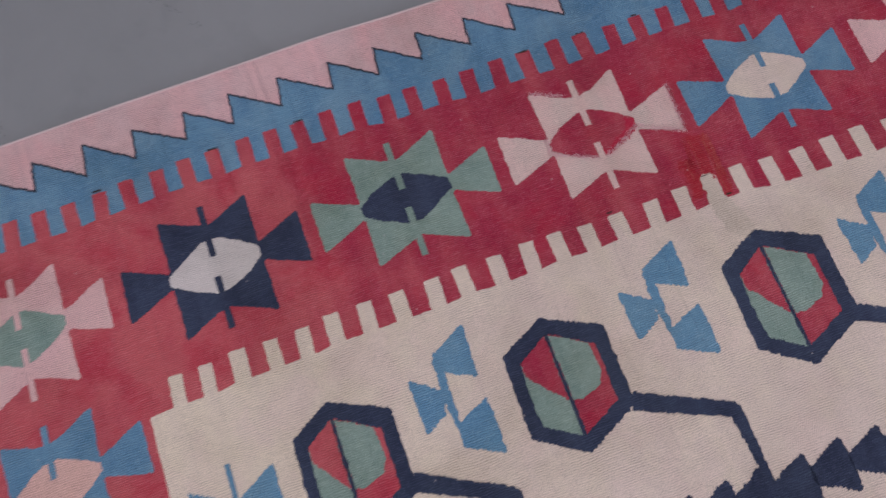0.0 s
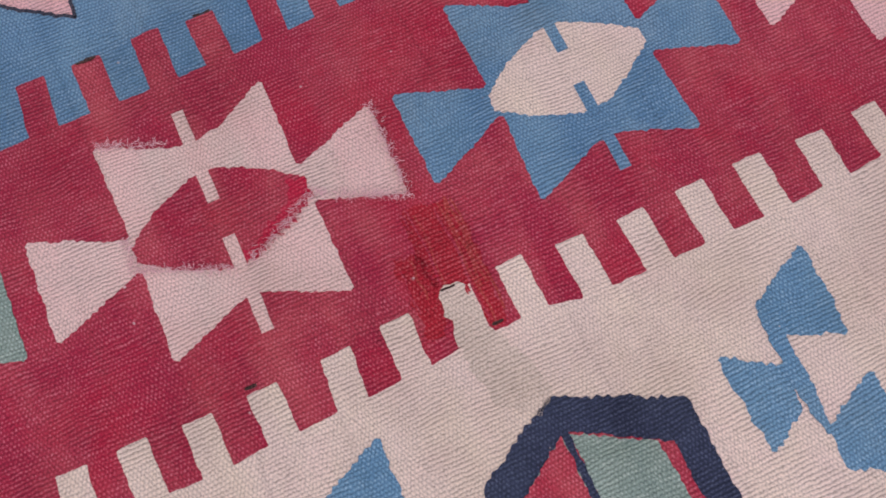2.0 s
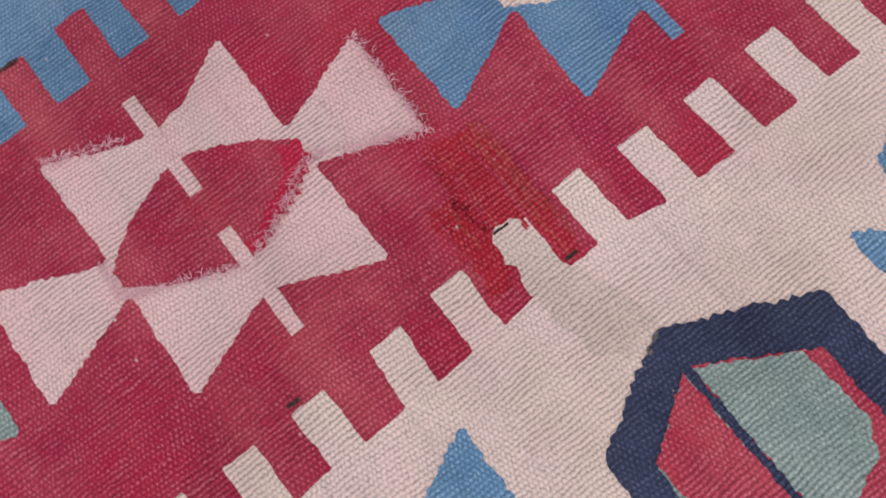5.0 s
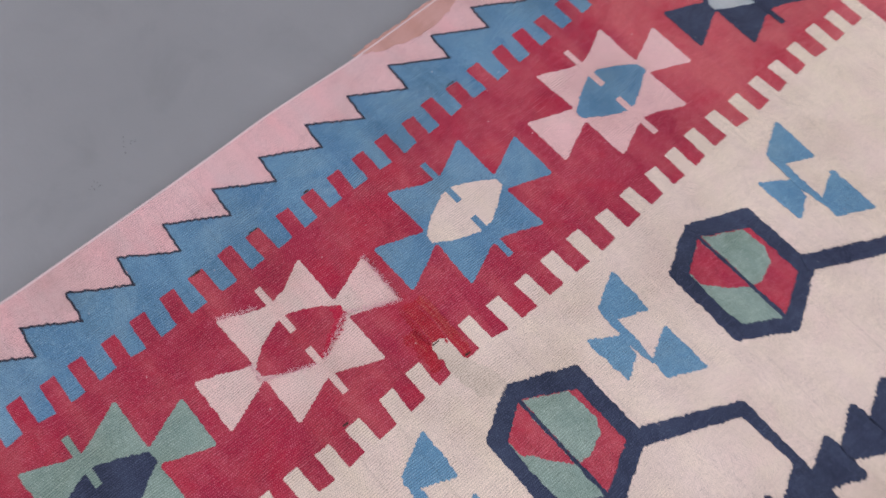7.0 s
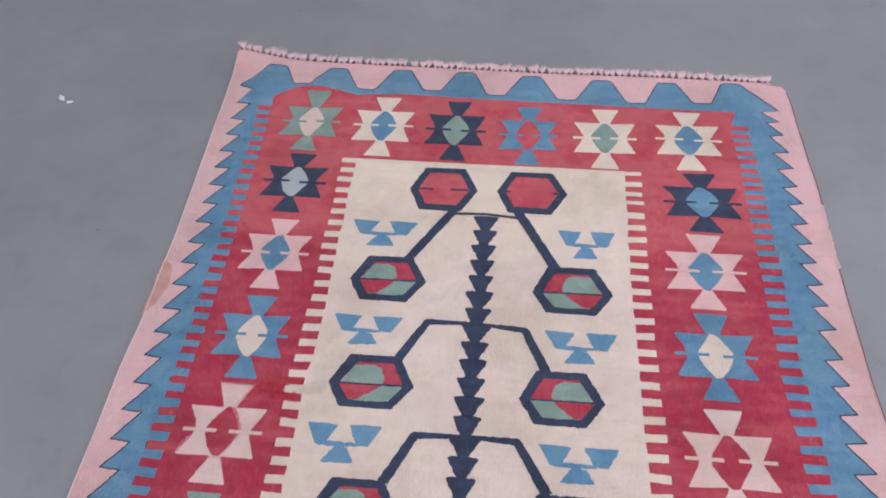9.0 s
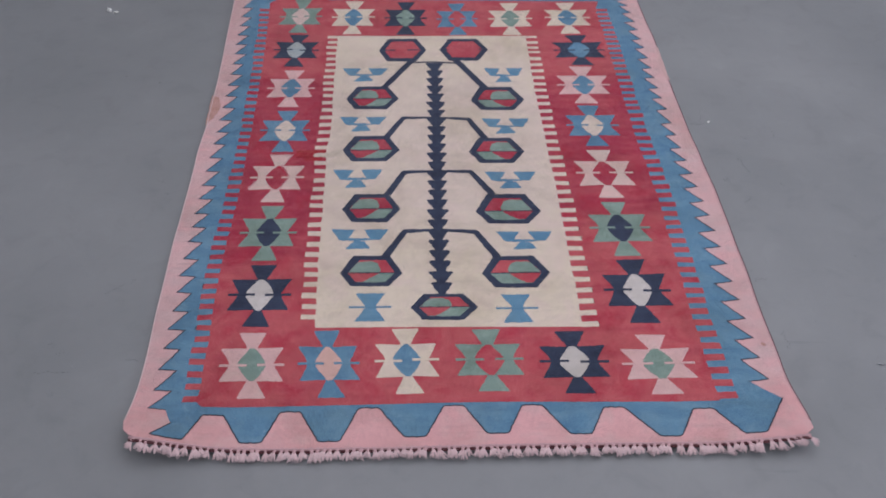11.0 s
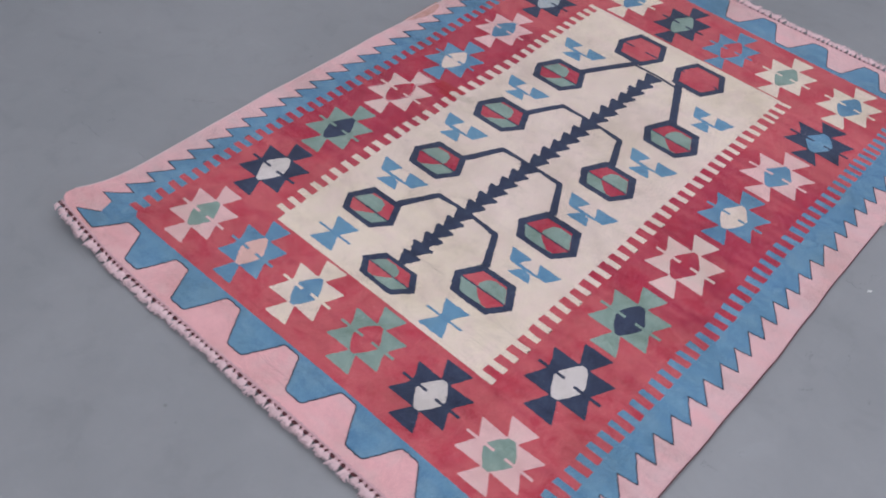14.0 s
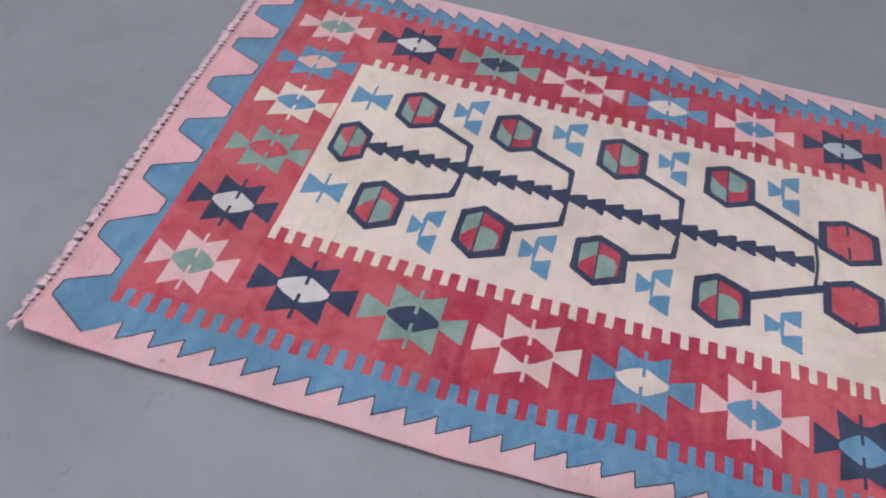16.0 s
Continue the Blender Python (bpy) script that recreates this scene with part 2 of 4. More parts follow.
def painted_floor():
    m, nt, bsdf = nodes_of("grey_floor_paint")
    geo = nt.nodes.new("ShaderNodeNewGeometry")
    pos = geo.outputs["Position"]
    cloud = add_node(nt, "ShaderNodeTexNoise", Vector=pos, Scale=1.3, Detail=6.0, Roughness=0.6)
    fine = add_node(nt, "ShaderNodeTexNoise", Vector=pos, Scale=180.0, Detail=3.0)
    col = ramp(nt, cloud.outputs[0], [(0.32, (0.200, 0.208, 0.218)), (0.55, (0.235, 0.242, 0.252)), (0.72, (0.264, 0.271, 0.280))])
    # dulled and polished blotches, a hand wide
    blot = add_node(nt, "ShaderNodeTexNoise", Vector=pos, Scale=9.0, Detail=5.0, Roughness=0.62, Distortion=0.5)
    col = mixed(nt, 1.0, col, ramp(nt, blot.outputs[0], [(0.32, grey(0.92)), (0.46, grey(0.99)), (0.58, grey(1.0)), (0.72, grey(1.05))]), "MULTIPLY")
    # scuffs: long thin streaks in two directions, worn through in places only
    for k, (ang, sc) in enumerate((((0.0, 0.0, 0.5), (1.2, 26.0, 1.0)), ((0.0, 0.0, 2.1), (1.6, 34.0, 1.0)))):
        mp = add_node(nt, "ShaderNodeMapping", Vector=pos, Rotation=ang, Scale=sc)
        st = add_node(nt, "ShaderNodeTexNoise", Vector=mp.outputs[0], Scale=1.0, Detail=4.0, Roughness=0.7)
        patch = add_node(nt, "ShaderNodeTexNoise", Vector=pos, Scale=2.1 + k, Detail=2.0)
        f = maths(nt, "MULTIPLY", ramp(nt, st.outputs[0], [(0.66, grey(0)), (0.74, grey(1))]),
                  ramp(nt, patch.outputs[0], [(0.52, grey(0)), (0.66, grey(0.55))]))
        col = mixed(nt, f, col, ((0.14, 0.145, 0.155, 1), (0.34, 0.345, 0.355, 1))[k])
    spots = nt.nodes.new("ShaderNodeTexVoronoi")
    spots.inputs["Scale"].default_value = 7.0
    nt.links.new(pos, spots.inputs["Vector"])
    dot = ramp(nt, spots.outputs["Distance"], [(0.018, grey(0.7)), (0.045, grey(0))])
    col = mixed(nt, dot, col, (0.13, 0.13, 0.135, 1))
    nt.links.new(col, bsdf.inputs["Base Color"])
    rough = ramp(nt, cloud.outputs[0], [(0.3, grey(0.40)), (0.7, grey(0.55))])
    nt.links.new(rough, bsdf.inputs["Roughness"])
    h = maths(nt, "MULTIPLY_ADD", cloud.outputs[0], 2.0, maths(nt, "MULTIPLY", fine.outputs[0], 0.15))
    bump = add_node(nt, "ShaderNodeBump", Strength=0.25, Distance=0.004, Height=h)
    nt.links.new(bump.outputs[0], bsdf.inputs["Normal"])
    return m


def plaster(name, colour):
    m, nt, bsdf = nodes_of(name)
    geo = nt.nodes.new("ShaderNodeNewGeometry")
    n = add_node(nt, "ShaderNodeTexNoise", Vector=geo.outputs["Position"], Scale=3.0, Detail=6.0)
    g = add_node(nt, "ShaderNodeTexNoise", Vector=geo.outputs["Position"], Scale=120.0, Detail=3.0)
    col = mixed(nt, n.outputs[0], (*[c * 0.9 for c in colour], 1), (*colour, 1))
    nt.links.new(col, bsdf.inputs["Base Color"])
    bsdf.inputs["Roughness"].default_value = 0.7
    bump = add_node(nt, "ShaderNodeBump", Strength=0.3, Distance=0.002, Height=g.outputs[0])
    nt.links.new(bump.outputs[0], bsdf.inputs["Normal"])
    return m


floor_paint = painted_floor()
wall_paint = plaster("white_wall_paint", (0.80, 0.82, 0.84))
skirting_paint = plaster("skirting_paint", (0.16, 0.17, 0.19))
paper_scrap = plaster("scrap_paper", (0.78, 0.78, 0.76))
dull_grime = plaster("dark_grime", (0.150, 0.155, 0.168))
chalk = plaster("chalky_scrape", (0.31, 0.318, 0.332))


# ---- mesh helpers ----
def mesh_object(name, verts, faces, material, parent=None, label=""):
    me = bpy.data.meshes.new(name)
    me.from_pydata(verts, [], faces)
    me.materials.append(material)
    me.update()
    ob = new(name, me)
    if parent is not None:
        ob.parent = parent
    if label:
        tagged(ob, label)
    return ob


def part(name, bm, material, parent, label=""):
    me = bpy.data.meshes.new(name)
    bm.to_mesh(me)
    bm.free()
    me.materials.append(material)
    ob = new(name, me)
    ob.parent = parent
    if label:
        tagged(ob, label)
    return ob


def slab(name, x0, x1, y0, y1, z0, z1, material):
    v = [(x, y, z) for z in (z0, z1) for y in (y0, y1) for x in (x0, x1)]
    f = [(0, 2, 3, 1), (4, 5, 7, 6), (0, 1, 5, 4), (2, 6, 7, 3), (0, 4, 6, 2), (1, 3, 7, 5)]
    return tagged(mesh_object(name, v, f, material), kind="structure")


def pierced_wall(name, axis, at, a0, a1, z1, holes, thick, material):
    """A wall along one axis with rectangular openings (a, b, sill, head)."""
    cuts_a = sorted({a0, a1, *[h[0] for h in holes], *[h[1] for h in holes]})
    cuts_z = sorted({0.0, z1, *[h[2] for h in holes], *[h[3] for h in holes]})
    verts, faces = [], []
    for i in range(len(cuts_a) - 1):
        for j in range(len(cuts_z) - 1):
            ca, cz = (cuts_a[i] + cuts_a[i + 1]) / 2, (cuts_z[j] + cuts_z[j + 1]) / 2
            if any(h[0] < ca < h[1] and h[2] < cz < h[3] for h in holes):
                continue
            n = len(verts)
            for d in (0.0, thick):
                for z in (cuts_z[j], cuts_z[j + 1]):
                    for a in (cuts_a[i], cuts_a[i + 1]):
                        verts.append((at + d, a, z) if axis == "x" else (a, at + d, z))
            faces += [tuple(n + k for k in q) for q in
                      ((0, 2, 3, 1), (4, 5, 7, 6), (0, 1, 5, 4), (2, 6, 7, 3), (0, 4, 6, 2), (1, 3, 7, 5))]
    return tagged(mesh_object(name, verts, faces, material), kind="structure")


# ---- room ----
slab("floor", X0 - 0.9, X1 + 0.3, Y0 - 0.3, Y1 + 0.3, -0.15, 0.0, floor_paint)
west = slab("wall_west", -0.2, 0.0, -5.5, 5.5, 0.0, ZC, wall_paint)
west.matrix_world = pose(-1.466, 0.53, 0, 0, 0, 4.6)
# unseen: the other walls and the ceiling are assumed, to enclose the added daylight
slab("assumed_wall_north", X0 - 0.9, X1 + 0.2, Y1, Y1 + 0.2, 0.0, ZC, wall_paint)
pierced_wall("assumed_wall_east", "x", X1, Y0, Y1, ZC, [(-1.9, 3.1, 0.9, 2.6)], 0.2, wall_paint)
pierced_wall("assumed_wall_south", "y", Y0 - 0.2, X0 - 0.2, X1 + 0.2, ZC, [(-0.6, 3.8, 0.9, 2.6)], 0.2, wall_paint)
slab("assumed_ceiling", X0 - 0.9, X1 + 0.2, Y0 - 0.2, Y1 + 0.2, ZC, ZC + 0.15, wall_paint)

# ---- the kilim ----
# outer edges of the cloth, as it lies: slightly crooked
LEFT = ((-0.50, -0.250), (-0.22, -0.256), (0.08, -0.269), (0.40, -0.274), (0.64, -0.279), (0.80, -0.277), (1.10, -0.285), (1.46, -0.302), (1.68, -0.313), (1.90, -0.314))
COMB = ((-0.50, -0.250), (-0.22, -0.258), (0.08, -0.272), (0.40, -0.268), (0.80, -0.274), (1.10, -0.284), (1.46, -0.303), (1.68, -0.320), (1.90, -0.328))
RIGHT = ((-0.50, 1.314), (-0.30, 1.306), (-0.15, 1.306), (0.20, 1.309), (0.40, 1.312), (0.70, 1.301), (1.00, 1.299), (1.25, 1.299), (1.42, 1.298), (1.70, 1.293), (1.90, 1.284))
BOTTOM = ((-0.30, -0.490), (-0.15, -0.495), (0.05, -0.502), (0.35, -0.504), (0.60, -0.502), (0.85, -0.500), (1.10, -0.500), (1.35, -0.498))
TOP = ((-0.40, 1.833), (-0.20, 1.826), (0.10, 1.822), (0.40, 1.812), (0.65, 1.805), (0.95, 1.802), (1.35, 1.792))


def along(table, t):
    for (a, u), (b, v) in zip(table, table[1:]):
        if t <= b:
            break
    k = (t - a) / (b - a)
    return u + (v - u) * k


def relief(x, y):
    """How far the cloth stands off the floor: lifted corners, a fold near one corner, soft ripples."""
    def hill(cx, cy, rx, ry, a):
        return a * math.exp(-((x - cx) / rx) ** 2 - ((y - cy) / ry) ** 2)
    z = hill(-0.33, 1.87, 0.13, 0.09, 0.045) + hill(-0.07, 1.70, 0.13, 0.055, 0.020)
    z += hill(1.33, -0.50, 0.16, 0.14, 0.026) + hill(1.32, 0.1, 0.05, 0.60, 0.009) + hill(0.55, -0.53, 0.75, 0.11, 0.013) + hill(-0.25, -0.50, 0.15, 0.11, 0.046)
    z += hill(1.30, 1.25, 0.05, 0.18, 0.006) + hill(0.55, 1.87, 0.5, 0.04, 0.006)
    n = noise.noise((x * 2.2, y * 4.5, 0.3)) + 0.4 * noise.noise((x * 6.0, y * 9.0, 2.0))
    n += 0.8 * noise.noise((x * 1.3, y * 7.5, 5.0))
    return z + 0.0022 * (1.3 + n)


GRID = 0.04
_memo = {}


def node_height(i, j):
    if (i, j) not in _memo:
        _memo[i, j] = relief(i * GRID, j * GRID)
    return _memo[i, j]


def cloth(x, y):
    """The relief, flat over each half of a grid cell, so that all layers of the weave lie parallel."""
    u, v = x / GRID, y / GRID
    i, j = math.floor(u), math.floor(v)
    u, v = u - i, v - j
    if u + v <= 1:
        a, b, c = node_height(i, j), node_height(i + 1, j), node_height(i, j + 1)
        return a + (b - a) * u + (c - a) * v
    a, b, c = node_height(i + 1, j + 1), node_height(i, j + 1), node_height(i + 1, j)
    return a + (b - a) * (1 - u) + (c - a) * (1 - v)


def split(poly, f):
    """A convex polygon cut at the whole multiples of GRID of f(x, y)."""
    todo, done = [poly], []
    while todo:
        p = todo.pop()
        s = [f(q) / GRID for q in p]
        lo, hi = min(s), max(s)
        k = math.floor(lo + 1e-6) + 1
        if hi <= k + 1e-6:
            done.append(p)
            continue
        k = max(k, min(round((lo + hi) / 2), math.ceil(hi - 1e-6) - 1))
        low, high = [], []
        for a in range(len(p)):
            b = (a + 1) % len(p)
            if s[a] <= k:
                low.append(p[a])
            if s[a] >= k:
                high.append(p[a])
            if (s[a] - k) * (s[b] - k) < 0:
                w = (k - s[a]) / (s[b] - s[a])
                q = (p[a][0] + (p[b][0] - p[a][0]) * w, p[a][1] + (p[b][1] - p[a][1]) * w)
                low.append(q)
                high.append(q)
        todo += [q for q in (low, high) if len(q) > 2]
    return done


CLOTH = 0.003
PLY = 0.0005


def woven(name, loops, colour, ply, parent, label="", depth=None):
    """A patch of weave: outlines in the plan (the first one outside, the rest holes), lying on the cloth at its ply,
    with a turned-down edge all round."""
    verts, index, faces = [], {}, []
    z0 = CLOTH + ply * PLY
    depth = PLY * 1.4 if depth is None else depth

    def vert(q):
        key = (round(q[0], 6), round(q[1], 6))
        if key not in index:
            index[key] = len(verts)
            verts.append((q[0], q[1], cloth(*q) + z0))
        return index[key]
    for group in loops:
        flat = [q for lp in group for q in lp]
        for tri in tessellate_polygon([[Vector((*q, 0)) for q in lp] for lp in group]):
            p = [flat[k] for k in tri]
            area = (p[1][0] - p[0][0]) * (p[2][1] - p[0][1]) - (p[2][0] - p[0][0]) * (p[1][1] - p[0][1])
            if abs(area) < 1e-10:
                continue
            if area < 0:
                p.reverse()
            for a in split(p, lambda q: q[0]):
                for b in split(a, lambda q: q[1]):
                    for c in split(b, lambda q: q[0] + q[1]):
                        f = []
                        for q in c:
                            v = vert(q)
                            if v not in f:
                                f.append(v)
                        if len(f) > 2:
                            faces.append(tuple(f))
    used = {}
    for f in faces:
        for a, b in zip(f, f[1:] + f[:1]):
            used[a, b] = used.get((a, b), 0) + 1
    rim = [e for e in used if (e[1], e[0]) not in used]
    low = {}
    for a, b in rim:
        for v in (a, b):
            if v not in low:
                low[v] = len(verts)
                x, y, z = verts[v]
                verts.append((x, y, z - depth))
    faces += [(b, a, low[a], low[b]) for a, b in rim]
    return mesh_object(name, verts, faces, colour, parent, label)


rng = random.Random(7)


def blunted(loop, r):
    """A closed outline with its points blunted, as the weft leaves them."""
    out = []
    n = len(loop)
    for i in range(n):
        (ax, ay), (bx, by), (cx, cy) = loop[i - 1], loop[i], loop[(i + 1) % n]
        u, v = math.hypot(ax - bx, ay - by), math.hypot(cx - bx, cy - by)
        if u < 1e-6 or v < 1e-6:
            continue
        turn = ((ax - bx) * (cx - bx) + (ay - by) * (cy - by)) / (u * v)
        k = r * (1.0 if turn > 0.2 else 0.45 if turn > -0.6 else 0.0)
        if k == 0:
            out.append((bx, by))
            continue
        a, b = min(k, u * 0.3) / u, min(k, v * 0.3) / v
        out += [(bx + (ax - bx) * a, by + (ay - by) * a), (bx + (cx - bx) * b, by + (cy - by) * b)]
    return out


def ragged(loop, amp=0.0007, step=0.0028, closed=True, blunt=0.0):
    """Outline with the small steps that the wefts leave at a colour change: marked on slants, slight along the warps."""
    if blunt:
        loop = blunted(loop, blunt)
    out = []
    n = len(loop)
    for i in range(n if closed else n - 1):
        (ax, ay), (bx, by) = loop[i], loop[(i + 1) % n]
        length = math.hypot(bx - ax, by - ay)
        k = max(1, int(length / step))
        nx, ny = (-(by - ay) / length, (bx - ax) / length) if length > 1e-9 else (0, 0)
        slant = min(1.0, 2.5 * abs(nx * ny))
        out.append((ax, ay))
        for j in range(1, k):
            w = (j + rng.uniform(-0.2, 0.2)) / k
            drift = noise.noise(((ax + (bx - ax) * w) * 95, (ay + (by - ay) * w) * 95, 1.0)) * amp * 1.6
            o = rng.uniform(-amp, amp) * 0.9 + amp * 0.6 * slant * (1 if j % 2 else -1) + drift
            out.append((ax + (bx - ax) * w + nx * o, ay + (by - ay) * w + ny * o))
    if not closed:
        out.append(loop[-1])
    return out


def softened(loop, r):
    """An open line with its corners cut round."""
    out = [loop[0]]
    for (ax, ay), (bx, by), (cx, cy) in zip(loop, loop[1:], loop[2:]):
        u, v = math.hypot(ax - bx, ay - by), math.hypot(cx - bx, cy - by)
        a, b = min(r, u * 0.4) / u, min(r, v * 0.4) / v
        p, q = (bx + (ax - bx) * a, by + (ay - by) * a), (bx + (cx - bx) * b, by + (cy - by) * b)
        out += [p, ((p[0] + q[0]) / 4 + bx / 2, (p[1] + q[1]) / 4 + by / 2), q]
    return out + [loop[-1]]


def ribbon(points, width):
    """Quads that follow a line, for a woven outline."""
    quads = []
    for (ax, ay), (bx, by) in zip(points, points[1:]):
        length = math.hypot(bx - ax, by - ay)
        if length < 1e-6:
            continue
        tx, ty = (bx - ax) / length, (by - ay) / length
        nx, ny = -ty * width / 2, tx * width / 2
        e = width * 0.35
        quads.append([[(ax - tx * e + nx, ay - ty * e + ny), (ax - tx * e - nx, ay - ty * e - ny),
                       (bx + tx * e - nx, by + ty * e - ny), (bx + tx * e + nx, by + ty * e + ny)]])
    return quads


kilim = tagged(new("kilim_rug"), "pink, blue, red and cream flat-woven wool kilim on grey floor", "rug")
kilim.empty_display_size = 0.1

# pink ground cloth with softly rounded corners
outline = []
ys = [-0.44 + 0.04 * i for i in range(57)]
edge_l = [(along(LEFT, y) + 0.002 * noise.noise((y * 7, 0, 0)), y) for y in ys if y < 1.81]
edge_r = [(along(RIGHT, y) + 0.003 * noise.noise((y * 7, 5, 0)), y) for y in ys if y < 1.77]
xs = [-0.20 + 0.05 * i for i in range(30)]
edge_b = [(x, along(BOTTOM, x) + 0.0015 * noise.noise((x * 9, 1, 0))) for x in xs]
edge_t = [(x, along(TOP, x) + 0.0015 * noise.noise((x * 9, 3, 0))) for x in [-0.30 + 0.05 * i for i in range(32)] if x < 1.25]
outline = [(-0.242, -0.471), (-0.228, -0.485)] + edge_b + [(1.294, -0.494), (1.312, -0.480)] + edge_r + [(1.282, 1.781)] + edge_t[::-1] + [(-0.313, 1.823)] + edge_l[::-1]
ground_cloth = woven("ground_cloth", [[outline]], wool_pink, 0, kilim, "dusty pink wool ground with a salmon end band", depth=0.0028)

# blue guard border: sawtooth sides, scalloped ends
SAW_L = ((0, -0.387), (3, -0.187), (9, 0.213), (13, 0.474), (27, 1.466), (30, 1.680))
SAW_R = ((0, -0.314), (13, 0.586), (15, 0.719), (16, 0.793), (17, 0.876), (19, 1.010), (20, 1.076), (21, 1.137), (27, 1.553), (28, 1.612))
TOOTH_RED_L = ((-4, -0.362), (0, -0.204), (13, 0.296), (15, 0.373), (20, 0.582), (24, 0.737), (31, 1.021), (48, 1.700))
TOOTH_RED_R = ((0, -0.372), (1, -0.331), (17, 0.312), (24, 0.612), (28, 0.780), (30, 0.872), (32, 0.948), (36, 1.111), (39, 1.221), (43, 1.356), (52, 1.680))
TOOTH_CREAM_R = ((0, -0.130), (7, 0.163), (11, 0.331), (25, 0.944), (31, 1.198), (32, 1.251), (33, 1.282), (34, 1.318), (35, 1.360), (36, 1.392))
TOOTH_CREAM_L = ((0, -0.092), (2, -0.018), (3, 0.027), (5, 0.105), (7, 0.189), (9, 0.275), (11, 0.3595), (14, 0.4845), (17, 0.6155), (19, 0.6975), (21, 0.783), (24, 0.919), (34, 1.328), (37, 1.448))
saw_l = []
for k in range(30):
    y = along(SAW_L, k)
    e = along(LEFT, y)
    j = rng.uniform(-0.003, 0.003)
    saw_l += [(e + 0.083 + rng.uniform(-0.002, 0.002), y - 0.004 + j), (e + 0.041 + rng.uniform(-0.002, 0.002), y + j)]
saw_r = []
for k in range(29):
    y = along(SAW_R, k)
    e = along(RIGHT, y)
    inner = 0.093 - 0.010 * min(1, max(0, (y - 0.2) / 0.5))
    j = rng.uniform(-0.003, 0.003)
    saw_r += [(e - inner + rng.uniform(-0.002, 0.002), y - 0.005 + j), (e - 0.045 + rng.uniform(-0.002, 0.002), y + j)]
END_PINK = ((-0.060, -0.402), (0.117, -0.392), (0.300, -0.384), (0.499, -0.381), (0.683, -0.382), (0.875, -0.390), (1.084, -0.399))
END_BLUE = ((0.036, -0.489), (0.213, -0.482), (0.408, -0.473), (0.597, -0.467), (0.787, -0.471), (0.992, -0.480), (1.185, -0.480))
FAR_BLUE = ((-0.184, 1.793), (-0.003, 1.797), (0.190, 1.801), (0.377, 1.800), (0.570, 1.792), (0.772, 1.781), (0.958, 1.779), (1.138, 1.786))
FAR_PINK = ((-0.088, 1.690), (0.097, 1.692), (0.290, 1.703), (0.474, 1.690), (0.675, 1.681), (0.870, 1.678), (1.054, 1.687))
near_end = [(-0.148, -0.437), (-0.185, -0.480), (-0.150, -0.484), (-0.113, -0.485)]
for (px, py), (bx, by) in zip(END_PINK, END_BLUE):
    near_end += [(px - 0.024, py), (px + 0.024, py), (bx - 0.024, max(by, -0.484)), (bx + 0.025, max(by, -0.483))]
near_end += [(1.275, -0.380)]
near_end = softened(near_end, 0.006)
far_end = [(-0.237, 1.675), (-0.281, 1.690), (-0.240, 1.735)]
for i, (bx, by) in enumerate(FAR_BLUE):
    far_end += [(bx - 0.026, by), (bx + 0.025, by)]
    if i < len(FAR_PINK):
        px, py = FAR_PINK[i]
        far_end += [(px - 0.029, py), (px + 0.022, py)]
far_end += [(1.255, 1.664)]
far_end = softened(far_end, 0.009)
saw_l = [p for p in saw_l if p[1] < 1.64]
saw_r = [p for p in saw_r if p[1] < 1.64] + [(1.207, 1.655)]
blue_loop = near_end + saw_r + far_end[::-1] + saw_l[::-1]
guard = woven("blue_guard_border", [[ragged(blue_loop, 0.0006, 0.004)]], wool_blue, 1, kilim, "blue sawtooth and scalloped border")
woven("dark_outline", ribbon(ragged(saw_l, 0.0008, 0.0042, closed=False), 0.0024), wool_line, 2, guard, "thin dark outline of the sawtooth edge")
woven("dark_outline", ribbon(ragged(saw_r, 0.0008, 0.0042, closed=False), 0.0024), wool_line, 2, guard, "thin dark outline of the sawtooth edge")
woven("dark_outline", ribbon(ragged(near_end, 0.0009, 0.0042, closed=False), 0.0026), wool_line, 2, guard, "thin dark outline of the scalloped end")
woven("dark_outline", ribbon(ragged(far_end, 0.0009, 0.0042, closed=False), 0.0026), wool_line, 2, guard, "thin dark outline of the scalloped end")


def teeth(table, tip, base, phase, k0, k1, fill):
    """A comb of square teeth along a side: tip and base are offsets from the cloth's edge; phase gives where each tooth begins."""
    pts = []
    for k in range(k0, k1):
        y = along(phase, k) + rng.uniform(-0.0015, 0.0015)
        e = along(table, y)
        t = e + tip + rng.uniform(-0.003, 0.003)
        b = e + base + rng.uniform(-0.002, 0.002)
        w = (along(phase, k + 1) - along(phase, k)) * fill
        s = rng.uniform(-0.0025, 0.0025)
        pts += [(b, y), (t, y + s), (t + rng.uniform(-0.001, 0.001), y + w + s), (b, y + w)]
    return pts


comb_l = teeth(COMB, 0.112, 0.149, TOOTH_RED_L, -4, 46, 0.48)
comb_r = teeth(RIGHT, -0.133, -0.179, TOOTH_RED_R, 0, 50, 0.52)
red_loop = [(-0.092, -0.377), (0.25, -0.374), (0.62, -0.371), (1.128, -0.377)] + comb_r + \
           [(1.136, 1.650), (0.78, 1.660), (0.38, 1.671), (0.20, 1.679), (0.12, 1.670), (0.075, 1.661), (0.03, 1.672), (-0.03, 1.681), (-0.09, 1.677), (-0.135, 1.661), (-0.166, 1.640)] + comb_l[::-1]
woven("red_main_border", [[ragged(red_loop, 0.0005, 0.004, blunt=0.0016)]], wool_red, 2, kilim, "crimson wool border with square-toothed edges")

